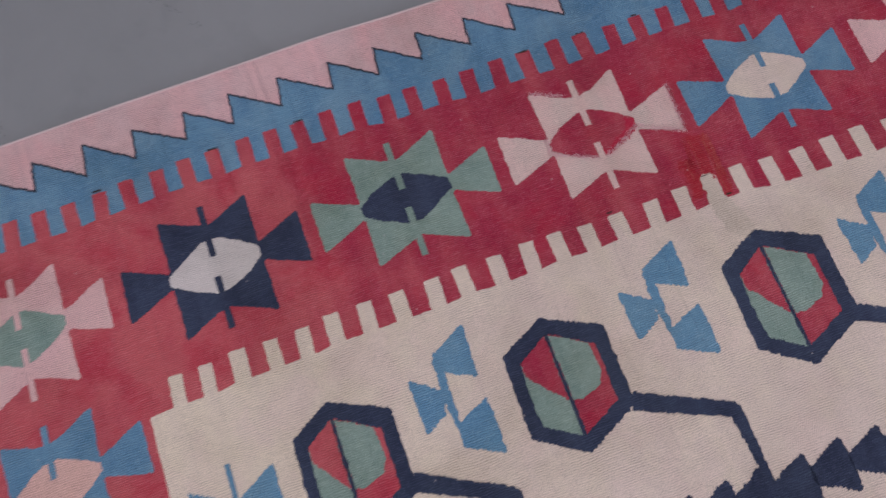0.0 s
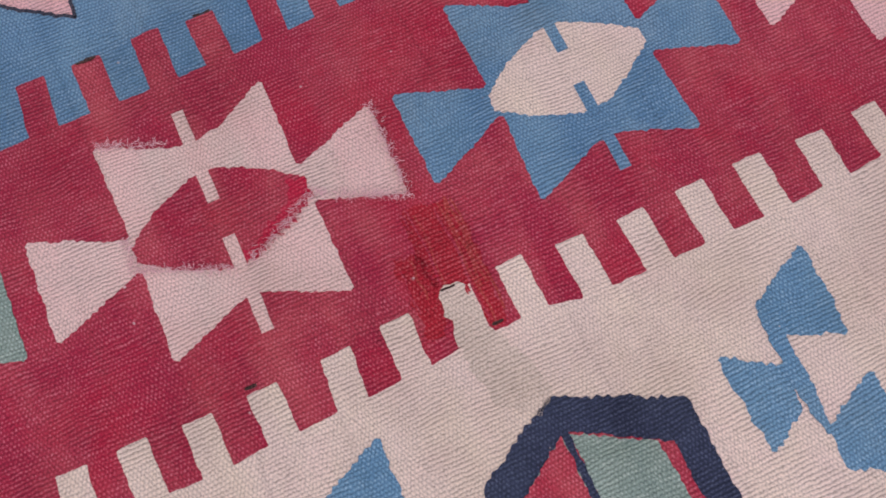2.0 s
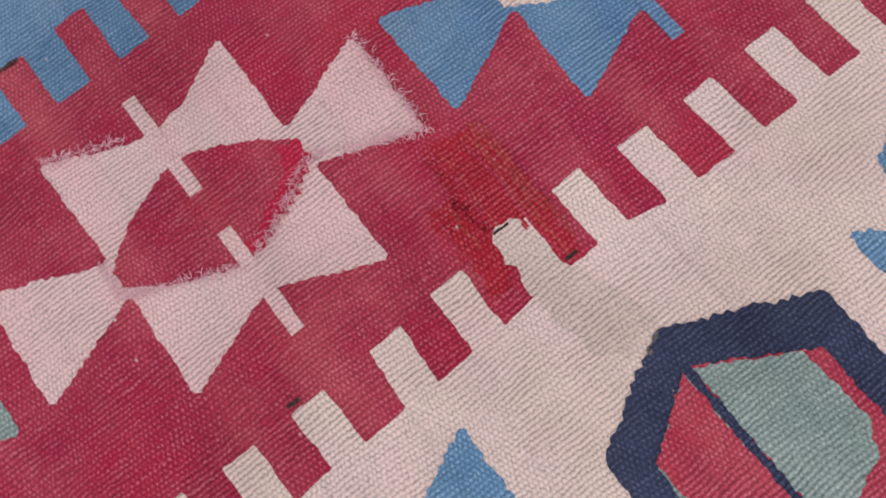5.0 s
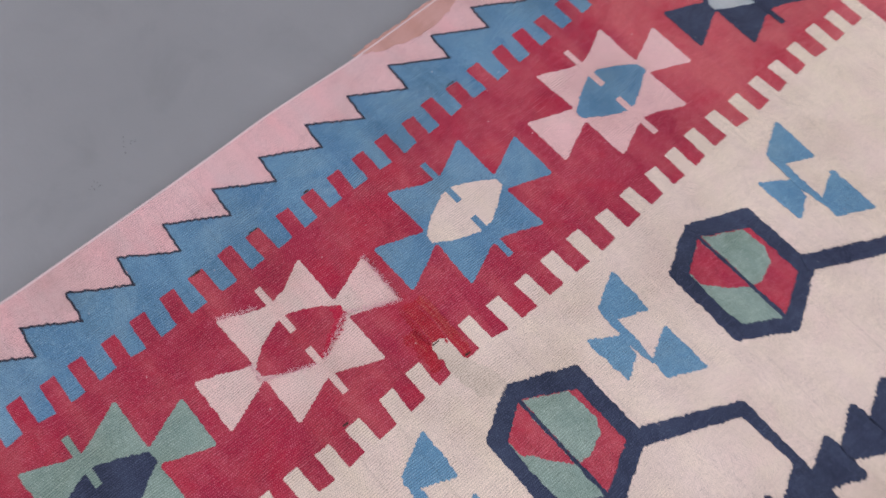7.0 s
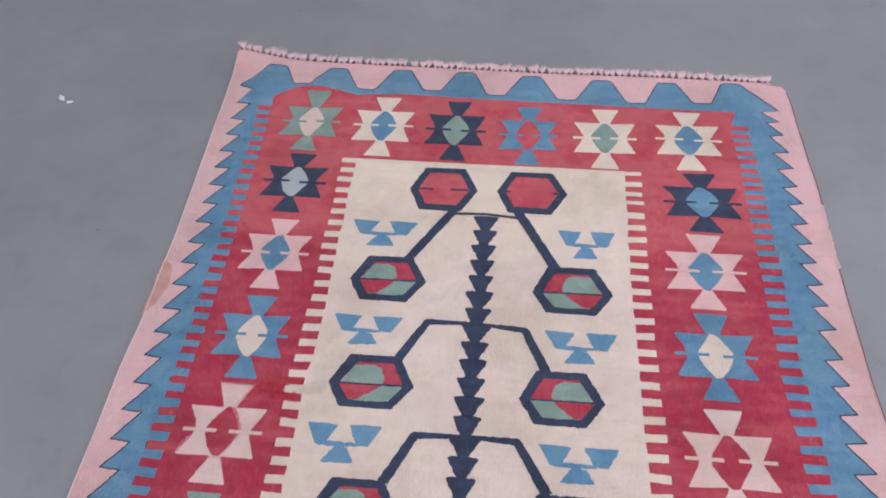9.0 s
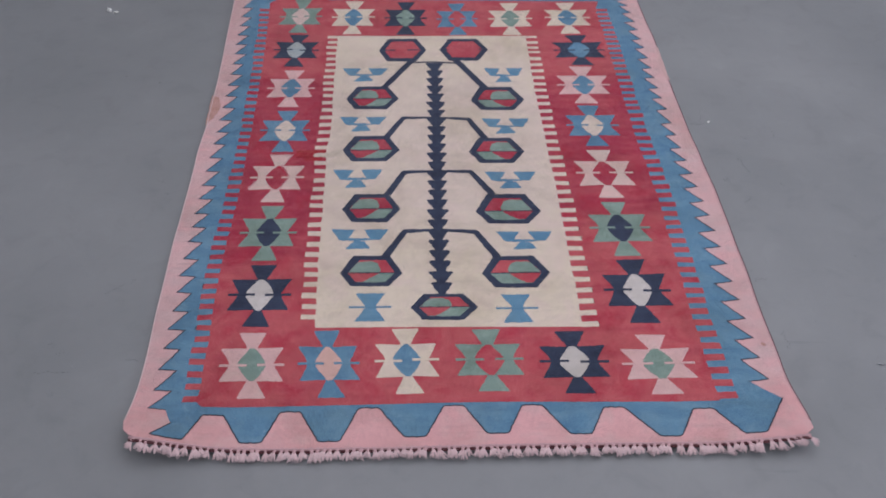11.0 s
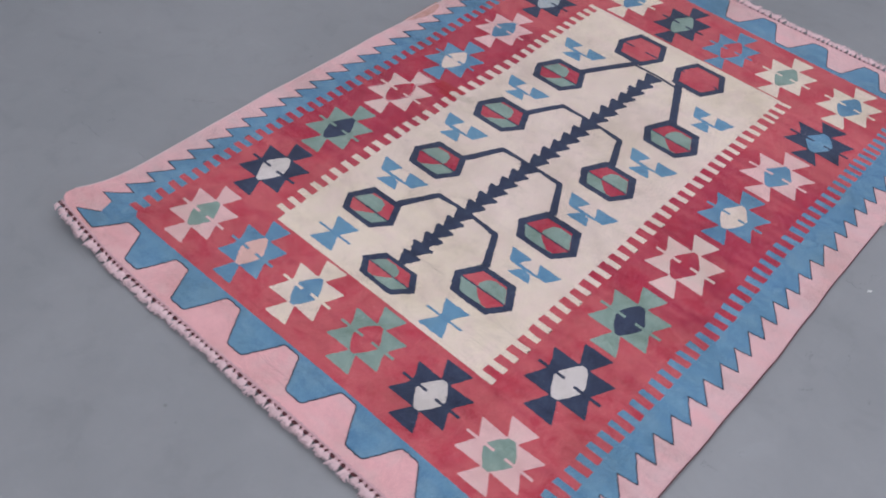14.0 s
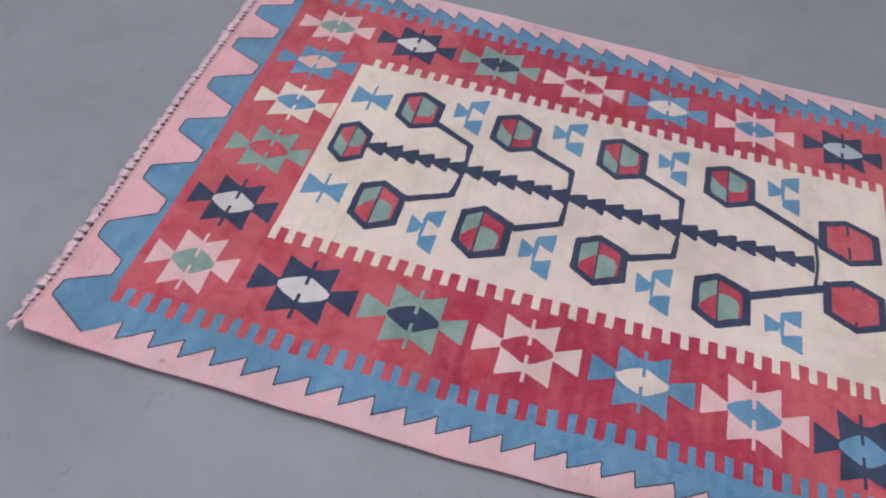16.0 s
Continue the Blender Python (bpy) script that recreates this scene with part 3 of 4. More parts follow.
FIELD_L = ((-0.5, 0.128), (-0.09, 0.1147), (0.03, 0.109), (0.11, 0.106), (0.36, 0.099), (0.50, 0.097), (0.57, 0.0945), (0.62, 0.090), (0.66, 0.0915), (0.70, 0.0950), (0.78, 0.0955), (0.87, 0.0915), (1.40, 0.079), (1.60, 0.075))
FIELD_R = ((-0.5, 0.837), (0.0, 0.837), (0.4, 0.834), (0.9, 0.822), (1.1, 0.820), (1.35, 0.823), (1.5, 0.825))
cream_l = teeth(FIELD_L, 0.0, 0.037, TOOTH_CREAM_L, 0, 36, 0.46)
cream_r = teeth(FIELD_R, 0.043, 0.0, TOOTH_CREAM_R, 0, 36, 0.43)
field_loop = [(0.153, -0.122), (0.5, -0.124), (0.834, -0.128)] + cream_r + [(0.826, 1.378), (0.45, 1.381), (0.119, 1.386)] + cream_l[::-1]
field = woven("cream_field", [[ragged(field_loop, 0.0005, 0.004, blunt=0.0016)]], wool_cream, 3, kilim, "cream wool field with comb-like toothed sides")


def box(x0, x1, y0, y1):
    return [(x0, y0), (x1, y0), (x1, y1), (x0, y1)]


def star(cx, cy, body, core, wide, tall, lean):
    """Eight-pointed star: a bow-tie body, an hourglass foot and head, a lozenge core and two pins."""
    def at(pts):
        return [(cx + x * wide + y * lean, cy + y * tall) for x, y in pts]

    def r(v):
        return v + rng.uniform(-0.0015, 0.0015)
    form = [(r(-0.083), r(-0.061)), (r(-0.010), r(-0.058)), (r(-0.037), r(-0.120)), (r(0.038), r(-0.121)), (r(0.010), r(-0.058)), (r(0.081), r(-0.060)),
            (r(0.061), r(-0.014)), (r(0.056), 0.003), (r(0.063), r(0.021)), (r(0.082), r(0.063)), (r(0.012), r(0.060)),
            (r(0.038), r(0.121)), (r(-0.037), r(0.121)), (r(-0.012), r(0.060)), (r(-0.083), r(0.062)), (r(-0.063), r(0.024)), (r(-0.057), 0.003), (r(-0.062), r(-0.014))]
    ob = woven("star_motif", [[ragged(at(form), 0.0007, blunt=0.0030)]], WOOLS[body], 3, kilim, f"{NAMES[body]} star with a {NAMES[core]} lozenge")
    loz = [(r(-0.006), r(-0.060)), (r(0.007), r(-0.060)), (r(0.022), r(-0.035)), (r(0.036), r(-0.006)), (r(0.035), r(0.012)), (r(0.020), r(0.040)),
           (r(0.006), r(0.060)), (r(-0.007), r(0.060)), (r(-0.022), r(0.036)), (r(-0.036), r(0.010)), (r(-0.035), r(-0.010)), (r(-0.020), r(-0.040))]
    woven("lozenge", [[ragged(at(loz), 0.0008)]], WOOLS[core], 4, ob)
    for a, b, c, d in ((-0.084, -0.049, -0.040, -0.013), (0.049, 0.084, 0.014, 0.040)):
        k = rng.uniform(-0.003, 0.003)
        woven("pin", [[ragged(at(box(a, b, k - 0.0042, k + 0.0042)), 0.0003, 0.006)], [ragged(at(box(c, d, k - 0.0042, k + 0.0042)), 0.0003, 0.006)]],
              WOOLS[body], 4.6, ob)
    return ob


NAMES = {"red": "crimson", "pink": "pale pink", "blue": "blue", "sky": "light blue", "cream": "cream", "navy": "navy",
         "green": "grey-green", "white": "greyish white", "blush": "rose pink", "pale": "pale grey-blue", "peach": "peach pink"}
# each star: centre, colours, width, height, lean
SIDE_L = ((-0.029, 1.278, "navy", "pale", 0.985, 0.96, 0.0), (-0.0215, 1.0193, "blush", "blue", 0.977, 0.964, 0.0), (-0.0156, 0.7608, "blue", "cream", 0.963, 0.972, -0.02),
          (-0.0137, 0.5083, "pink", "red", 0.970, 0.978, 0.0), (-0.0098, 0.2515, "green", "navy", 0.961, 0.984, -0.01), (-0.0029, 0.0002, "navy", "white", 0.990, 0.963, -0.02))
SIDE_R = ((1.010, 1.270, "navy", "blue", 1.14, 0.91, 0.0), (0.9944, 1.0305, "blush", "blue", 1.10, 0.990, 0.04), (0.9908, 0.7795, "blue", "cream", 1.026, 0.970, 0.0),
          (0.9919, 0.5197, "pink", "red", 1.055, 0.998, -0.02), (0.9957, 0.2571, "green", "navy", 1.041, 0.999, -0.02), (1.0006, 0.0017, "navy", "white", 1.065, 0.992, 0.0))
END_N = ((0.008, -0.244, "blush", "green", 0.95, 0.885, -0.09), (0.196, -0.243, "blue", "peach", 0.90, 0.905, -0.11), (0.388, -0.2363, "cream", "blue", 0.945, 0.887, -0.06),
         (0.592, -0.237, "green", "red", 1.0, 0.850, -0.04), (0.801, -0.246, "navy", "white", 1.02, 0.850, -0.015), (1.007, -0.257, "blush", "green", 1.07, 0.80, -0.03))
END_F = ((-0.035, 1.535, "green", "pink", 0.97, 1.05, 0.0), (0.168, 1.528, "cream", "blue", 0.994, 1.07, -0.01), (0.370, 1.523, "navy", "green", 0.98, 1.07, 0.0),
         (0.569, 1.513, "blue", "red", 0.95, 1.045, 0.0), (0.775, 1.5125, "cream", "green", 1.01, 1.05, 0.02), (0.997, 1.517, "cream", "blue", 1.04, 1.03, 0.03))
stars = [star(*row) for row in (*SIDE_L, *SIDE_R, *END_N, *END_F)]


# ---- the tree in the field ----
def lobes(cx, cy, w, up, down):
    return [(cx - w, cy), (cx - w * 0.62, cy + up), (cx + w * 0.57, cy + up), (cx + w, cy), (cx + w * 0.56, cy - down), (cx - w * 0.64, cy - down * 0.97)]


def fruit(cx, cy, w, up, down, flip, plain=False, pins=()):
    """A navy hexagon; inside, two colours on either side of a dark line."""
    ob = woven("hexagon_fruit", [[ragged(lobes(cx, cy, w, up, down), 0.0011, 0.0032, blunt=0.004)]], wool_navy, 4, kilim,
               "navy hexagon with a crimson centre" if plain else "navy hexagon filled with crimson and grey-green quarters")
    a, b, d = w * 0.76, up * 0.74, down * 0.72
    if plain:
        woven("crimson_centre", [[ragged(lobes(cx, cy, a, b, d), 0.0010)]], wool_red, 5, ob)
        for x0, x1 in pins:
            woven("pin", [[ragged(box(cx + x0, cx + x1, cy - 0.004, cy + 0.003), 0.0005)]], wool_navy, 6, ob)
        return ob
    f = -1 if flip else 1

    def q(pts):
        p = [(cx + f * x * a, cy + y * (b if y > 0 else d)) for x, y in pts]
        return [[ragged(p, 0.0008)]]
    g = 0.05
    woven("crimson_quarter", q([(-0.52, 1), (0.58, 1), (0.97, g), (-0.97, g)]), wool_red, 5, ob)
    woven("green_quarter", q([(0.97, -g), (0.60, -0.94), (0.2, -1.0), (-0.58, -0.95), (-0.97, -g)]), wool_green, 5, ob)
    t = rng.uniform(-0.06, 0.06)
    woven("green_quarter", q([(-0.95, g), (-0.58, 0.85), (-0.05 + t, 0.90), (0.20 + t, 0.74), (0.34 + t, 0.26), (0.30 + t, g)]), wool_green, 6, ob)
    woven("crimson_quarter", q([(-0.97, -g), (0.27 + t, -g), (0.02, -0.46), (-0.36, -0.93), (-0.62, -0.92)]), wool_red, 6, ob)
    return ob


FRUITS = ((0.262, 0.948, 0.0895, 0.0755, 0.065, 0), (0.268, 0.647, 0.091, 0.078, 0.060, 0), (0.2795, 0.352, 0.0855, 0.071, 0.061, 0), (0.289, 0.078, 0.085, 0.070, 0.052, 0),
          (0.6877, 0.936, 0.0915, 0.082, 0.062, 1), (0.666, 0.635, 0.088, 0.076, 0.062, 1), (0.681, 0.337, 0.096, 0.081, 0.056, 1), (0.682, 0.0745, 0.093, 0.068, 0.0575, 1),
          (0.4845, -0.054, 0.0885, 0.050, 0.047, 0))
for row in FRUITS:
    fruit(*row)
fruit(0.361, 1.274, 0.087, 0.085, 0.081, 0, plain=True, pins=((-0.066, -0.026), (0.018, 0.064)))
fruit(0.586, 1.276, 0.089, 0.079, 0.080, 0, plain=True, pins=((-0.068, -0.056), (0.052, 0.066)))

# spine of stacked darts
stem = [(0.480, -0.002), (0.473, 0.256), (0.475, 0.534), (0.477, 0.826), (0.476, 1.180)]
tree = tagged(new("tree_stem"), "navy stepped stem of the tree motif")
tree.parent = kilim
for (ax, ay), (bx, by), n in zip(stem, stem[1:], (6, 6, 6, 7)):
    for k in range(n):
        w0, w1 = k / n, (k + 1) / n
        x0, y0 = ax + (bx - ax) * w0, ay + (by - ay) * w0
        x1, y1 = ax + (bx - ax) * w1, ay + (by - ay) * w1
        h = 0.032 + rng.uniform(-0.003, 0.002)
        dart = [(x0 - 0.009, y0 - 0.002), (x0 + 0.009, y0 - 0.002), (x1 + h, y1 - 0.004), (x1 + h * 0.86, y1), (x1 + 0.009, y1 + 0.001), (x1 - 0.009, y1 + 0.001), (x1 - h * 0.86, y1), (x1 - h, y1 - 0.004)]
        woven("dart", [[ragged(dart, 0.0013, blunt=0.003)]], wool_navy, 4, tree)


BRANCHES = (((0.473, 0.829), (0.368, 0.830), (0.315, 0.716)), ((0.477, 0.829), (0.583, 0.822), (0.633, 0.706)),
            ((0.475, 0.534), (0.375, 0.532), (0.325, 0.420)), ((0.475, 0.534), (0.578, 0.532), (0.640, 0.416)),
            ((0.472, 0.257), (0.378, 0.252), (0.326, 0.145)), ((0.472, 0.257), (0.580, 0.248), (0.636, 0.140)))
for a, b, c in BRANCHES:
    dx = (b[0] - a[0])
    ux, uy = c[0] - b[0], c[1] - b[1]
    ln = math.hypot(ux, uy)
    nx, ny = -uy / ln * 0.011, ux / ln * 0.011
    if nx * dx < 0:
        nx, ny = -nx, -ny
    # thin where it leaves the stem, thick from the bend to the fruit
    loop = [(a[0], a[1] - 0.004), (b[0] - nx * 0.6, b[1] - 0.010), (c[0] - nx, c[1] - ny), (c[0] + nx, c[1] + ny), (b[0] + nx * 1.0, b[1] - 0.002), (b[0] + nx * 0.3, b[1] + 0.006), (a[0], a[1] + 0.004)]
    woven("branch", [[ragged(loop, 0.0010, 0.0032)]], wool_navy, 5, tree)
woven("branch", [[ragged([(0.392, 1.180), (0.476, 1.184), (0.556, 1.174), (0.556, 1.183), (0.476, 1.192), (0.392, 1.189)], 0.0005)]], wool_navy, 5, tree)
woven("branch", [[ragged(q[0], 0.0010, 0.0032)] for q in ribbon([(0.394, 1.197), (0.304, 1.024)], 0.022)], wool_navy, 6, tree)
woven("branch", [[ragged(q[0], 0.0010, 0.0032)] for q in ribbon([(0.556, 1.195), (0.652, 1.004)], 0.024)], wool_navy, 6, tree)


def bird(cx, cy, wide, tall):
    """Small three-part motif: two wings above a flared foot."""
    def at(pts):
        return [[ragged([(cx + x * wide, cy + y * tall) for x, y in pts], 0.0011, blunt=0.003)]]
    ob = woven("wing_motif", at([(-0.079, 0.044), (-0.013, 0.041), (-0.030, 0.004), (-0.054, -0.006)]), wool_sky, 4, kilim, "light blue three-part wing motif")
    woven("wing", at([(0.010, 0.042), (0.079, 0.042), (0.056, -0.006), (0.030, -0.004)]), wool_sky, 4, ob)
    woven("foot", at([(-0.012, -0.007), (0.014, -0.012), (0.031, -0.043), (-0.037, -0.045)]), wool_sky, 4, ob)
    woven("link", at([(-0.050, -0.001), (-0.034, 0.003), (0.034, 0.000), (0.034, -0.006), (0.0, -0.010), (-0.050, -0.007)]), wool_sky, 5, ob)


for row in ((0.2295, 1.103, 1.03, 1.0), (0.2345, 0.796, 0.99, 0.96), (0.231, 0.501, 0.97, 1.03), (0.2505, 0.2195, 1.04, 0.96),
            (0.7205, 1.097, 0.875, 1.04), (0.7056, 0.780, 1.005, 0.99), (0.699, 0.488, 1.01, 0.95), (0.718, 0.209, 1.02, 0.87)):
    bird(*row)


def bow(cx, cy):
    ob = woven("bow_motif", [[ragged([(cx - 0.040, cy - 0.051), (cx + 0.040, cy - 0.051), (cx + 0.012, cy), (cx + 0.037, cy + 0.051), (cx - 0.040, cy + 0.051), (cx - 0.012, cy)], 0.0011)]],
               wool_sky, 4, kilim, "light blue hourglass motif")
    woven("pin", [[ragged(box(cx - 0.056, cx + 0.055, cy - 0.003, cy + 0.003), 0.0004)]], wool_sky, 5, ob)


bow(0.291, -0.0515)
bow(0.675, -0.060)


# ---- mends, stains and painted slit shade in the weave ----
for loop in ([(0.030, 0.618), (0.034, 0.646), (0.060, 0.652), (0.124, 0.646), (0.124, 0.637), (0.091, 0.633), (0.089, 0.618), (0.062, 0.612)],
             [(0.058, 0.598), (0.062, 0.614), (0.090, 0.616), (0.117, 0.608), (0.114, 0.597)]):
    darn = woven("darned_patch", [[ragged(loop, 0.0022, 0.004)]], wool_darn, 2.9, kilim, "rough dark red darning in the border")
    low, high = min(p[1] for p in loop), max(p[1] for p in loop)
    for k in range(int((high - low) / 0.0029)):
        y = low + 0.002 + 0.0029 * k
        x0, x1 = min(p[0] for p in loop) + rng.uniform(0, 0.012), max(p[0] for p in loop) - rng.uniform(0, 0.030)
        line = [(x0 + (x1 - x0) * i / 7, y + 0.001 * math.sin(i * 1.3 + k * 2.1) + rng.uniform(-0.0004, 0.0004)) for i in range(8)]
        woven("darning_thread", ribbon(line, rng.uniform(0.0010, 0.0019)), (wool_red, wool_darn, wool_brick)[rng.choice((0, 1, 1, 2))], 3.4, darn)
woven("mended_tooth", [[ragged([(0.089, 0.617), (0.088, 0.629), (0.092, 0.633), (0.124, 0.636), (0.150, 0.648), (0.176, 0.652), (0.186, 0.640), (0.170, 0.618), (0.126, 0.612)], 0.0022, 0.004)]],
      wool_mend, 4, kilim, "greyish cream mend in the field")
# slits at tooth tips: centre and half length of each painted dark sliver
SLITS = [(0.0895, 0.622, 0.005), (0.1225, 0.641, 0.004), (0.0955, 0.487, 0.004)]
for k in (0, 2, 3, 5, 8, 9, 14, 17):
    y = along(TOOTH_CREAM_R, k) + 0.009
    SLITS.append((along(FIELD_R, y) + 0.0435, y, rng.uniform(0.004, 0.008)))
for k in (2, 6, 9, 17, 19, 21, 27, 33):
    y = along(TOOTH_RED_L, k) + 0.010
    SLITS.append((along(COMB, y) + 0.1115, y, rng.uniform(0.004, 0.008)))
woven("stain_spot", [[ragged([(1.276, -0.205), (1.284, -0.207), (1.288, -0.199), (1.282, -0.193), (1.275, -0.196)], 0.0015, 0.002)]], wool_rust, 1, kilim, "small brown stain in the pink edge")
# dark slivers laid on top show the shade of the gap by colour
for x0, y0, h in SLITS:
    woven("slit_shade", [[ragged([(x0 - 0.0007, y0 - h), (x0 + 0.0008, y0 - h * 0.9), (x0 + 0.0010, y0 + h * 0.9), (x0 - 0.0006, y0 + h)], 0.0005, 0.002)]],
          wool_slit_shade, 4.4, kilim)
woven("rebound_edge", [[ragged([(along(LEFT, y) - 0.004, y) for y in (0.800, 0.850, 0.900, 0.950, 0.975)] + [(-0.262, 0.965), (-0.250, 0.925), (-0.247, 0.890), (-0.262, 0.835)], 0.002, 0.006)]],
      wool_rust, 1, kilim, "rust-stained repair at the side edge")
woven("rebound_edge", [[ragged([(along(RIGHT, y) + 0.003, y) for y in (1.275, 1.240, 1.170, 1.110, 1.060)] + [(1.291, 1.075), (1.288, 1.150), (1.292, 1.265)], 0.002, 0.006)]],
      wool_worn, 1, kilim, "rust-stained repair at the side edge")


def cord(name, points, radius, material, parent, label="", sides=6):
    """A thin round cord along points in space."""
    verts, faces = [], []
    n = len(points)
    for i, p in enumerate(points):
        a, b = Vector(points[max(i - 1, 0)]), Vector(points[min(i + 1, n - 1)])
        d = (b - a).normalized()
        side = d.cross(Vector((0, 0, 1)))
        side = side.normalized() if side.length > 1e-6 else Vector((1, 0, 0))
        up = side.cross(d)
        r = radius[i] if isinstance(radius, (list, tuple)) else radius
        for k in range(sides):
            w = TAU * k / sides
            verts.append(Vector(p) + (side * math.cos(w) + up * math.sin(w)) * r)
    for i in range(n - 1):
        for k in range(sides):
            q = (k + 1) % sides
            faces.append((i * sides + k, i * sides + q, (i + 1) * sides + q, (i + 1) * sides + k))
    faces += [tuple(range(sides))[::-1], tuple((n - 1) * sides + k for k in range(sides))]
    if parent is False:
        return verts, faces
    ob = mesh_object(name, [tuple(v) for v in verts], faces, material, parent, label)
    for poly in ob.data.polygons:
        poly.use_smooth = True
    return ob


def edge_cord(table, inset, y0, y1, yarn_kind, label, up=0.75):
    pts = []
    n = int((y1 - y0) / 0.02)
    for i in range(n + 1):
        y = y0 + (y1 - y0) * i / n
        x = along(table, y) + inset + (0.002 if table is LEFT else 0.003) * noise.noise((y * 7, 0 if table is LEFT else 5, 0))
        pts.append((x, y, cloth(x, y) + CLOTH * up + 0.0004))
    cord("selvedge", pts, 0.0016, yarn_kind, kilim, label)


edge_cord(LEFT, 0.0012, -0.435, 1.80, selvedge_yarn, "off-white selvedge cord")
# this dark cord draws the overcast thread together with the shadow beneath the edge
edge_cord(RIGHT, 0.0016, -0.455, 1.75, dark_edge_yarn, "dark brown cord for overcast thread and shade under the side edge", 0.35)
edge_cord(RIGHT, -0.0012, -0.455, 1.75, knot_yarn, "dusty pink selvedge cord")


# ---- the worn star: fresh dye round its lozenge and raised fuzz along the edges ----
def fuzz(name, lines, per_metre, length, material, parent, label, seed):
    """Loose wool hairs that stand off the weave along lines in the plan."""
    r = random.Random(seed)
    verts, faces = [], []
    for (ax, ay), (bx, by) in lines:
        for _ in range(int(math.hypot(bx - ax, by - ay) * per_metre)):
            w = r.random()
            x, y = ax + (bx - ax) * w + r.gauss(0, 0.0012), ay + (by - ay) * w + r.gauss(0, 0.0012)
            a, ln = r.uniform(0, TAU), length * r.uniform(0.5, 1.3)
            curl = r.uniform(-1.2, 1.2)
            z = cloth(x, y) + CLOTH + 5 * PLY
            pts = [(x, y, z - 0.0006)]
            for k in (1, 2, 3):
                x, y = x + math.cos(a) * ln / 3, y + math.sin(a) * ln / 3
                a += curl / 2
                pts.append((x, y, z + (0.0, 0.0006, 0.0011, 0.0008)[k]))
            v, f = cord("", pts, [0.00022, 0.00020, 0.00017, 0.00010], None, False, sides=3)
            n = len(verts)
            verts.extend(tuple(q) for q in v)
            faces.extend(tuple(n + k for k in q) for q in f)
    return tagged(mesh_object(name, verts, faces, material, parent), label, kind="stuff")


worn_star = stars[3]
woven("redyed_rim", [[ragged([(-0.018, 0.569), (-0.006, 0.570), (0.007, 0.548), (0.021, 0.522), (0.022, 0.510), (0.015, 0.510), (0.012, 0.524), (0.000, 0.546), (-0.008, 0.554), (-0.020, 0.556)], 0.0022, 0.003)]],
      wool_crimson, 4.3, worn_star, "bright crimson dye along the lozenge's edge")
fuzz("raised_fuzz", [((-0.026, 0.448), (-0.003, 0.448)), ((-0.003, 0.448), (0.022, 0.505)), ((0.022, 0.515), (-0.006, 0.571)), ((-0.006, 0.571), (-0.002, 0.575)),
                     ((-0.048, 0.627), (0.023, 0.626)), ((0.023, 0.626), (-0.002, 0.573)), ((-0.094, 0.452), (-0.076, 0.496))],
     2300, 0.0042, fuzz_yarn, worn_star, "fuzz of loose pink wool hairs", 21)
fuzz("raised_fuzz", [((-0.006, 0.571), (0.021, 0.522)), ((-0.048, 0.630), (0.023, 0.629))], 1200, 0.0036, wool_crimson, worn_star, "fuzz of crimson wool hairs", 22)


# ---- fringes ----
def tassel_mesh(seed, length, spread):
    """Warp ends gathered in a narrow neck, then a full loose tuft; it runs along -y from the cloth's edge."""
    r = random.Random(seed)
    verts, faces = [], []

    def strand(pts, radius):
        v, f = cord("", pts, radius, None, False, sides=5)
        n = len(verts)
        verts.extend(tuple(q) for q in v)
        faces.extend(tuple(n + k for k in q) for q in f)
    knot = 0.0062 + r.uniform(-0.001, 0.0015)
    for sx in (-1, 0, 1):
        strand([(sx * 0.0030, 0.004, 0.0025), (sx * 0.0023, -0.002, 0.0034), (sx * 0.0014, -knot, 0.0044)], [0.0017, 0.0018, 0.0019])
    strand([(0, -knot + 0.004, 0.0036), (0, -knot + 0.001, 0.0042), (0, -knot - 0.002, 0.0042), (0, -knot - 0.005, 0.0034)], [0.0022, 0.0034, 0.0036, 0.0026])
    pink_faces = len(faces)
    total = 24
    for k in range(total):
        side = 2 * k / (total - 1) - 1
        a = spread * side + r.uniform(-0.13, 0.13)
        ln = length * r.uniform(0.72, 1.12) * (1 - 0.12 * side * side)
        bend = r.uniform(-0.16, 0.16)
        z0, z1 = r.uniform(0.0022, 0.0052), r.uniform(0.0014, 0.0065)
        pts = []
        for i in range(5):
            w = i / 4
            x = side * 0.0022 + (a * w + bend * w * w) * ln + r.uniform(-0.0006, 0.0006)
            pts.append((x, -knot - 0.001 - ln * w * 0.95, z0 * (1 - w) + z1 * w + 0.002 * math.sin(math.pi * w)))
        strand(pts, [0.0011, 0.0012, 0.0011, 0.0008, 0.0004])
    me = bpy.data.meshes.new("tassel")
    me.from_pydata(verts, [], faces)
    me.materials.append(fringe_yarn)
    me.materials.append(knot_yarn)
    for poly in me.polygons:
        poly.use_smooth = True
        poly.material_index = 1 if poly.index < pink_faces else 0
    return me


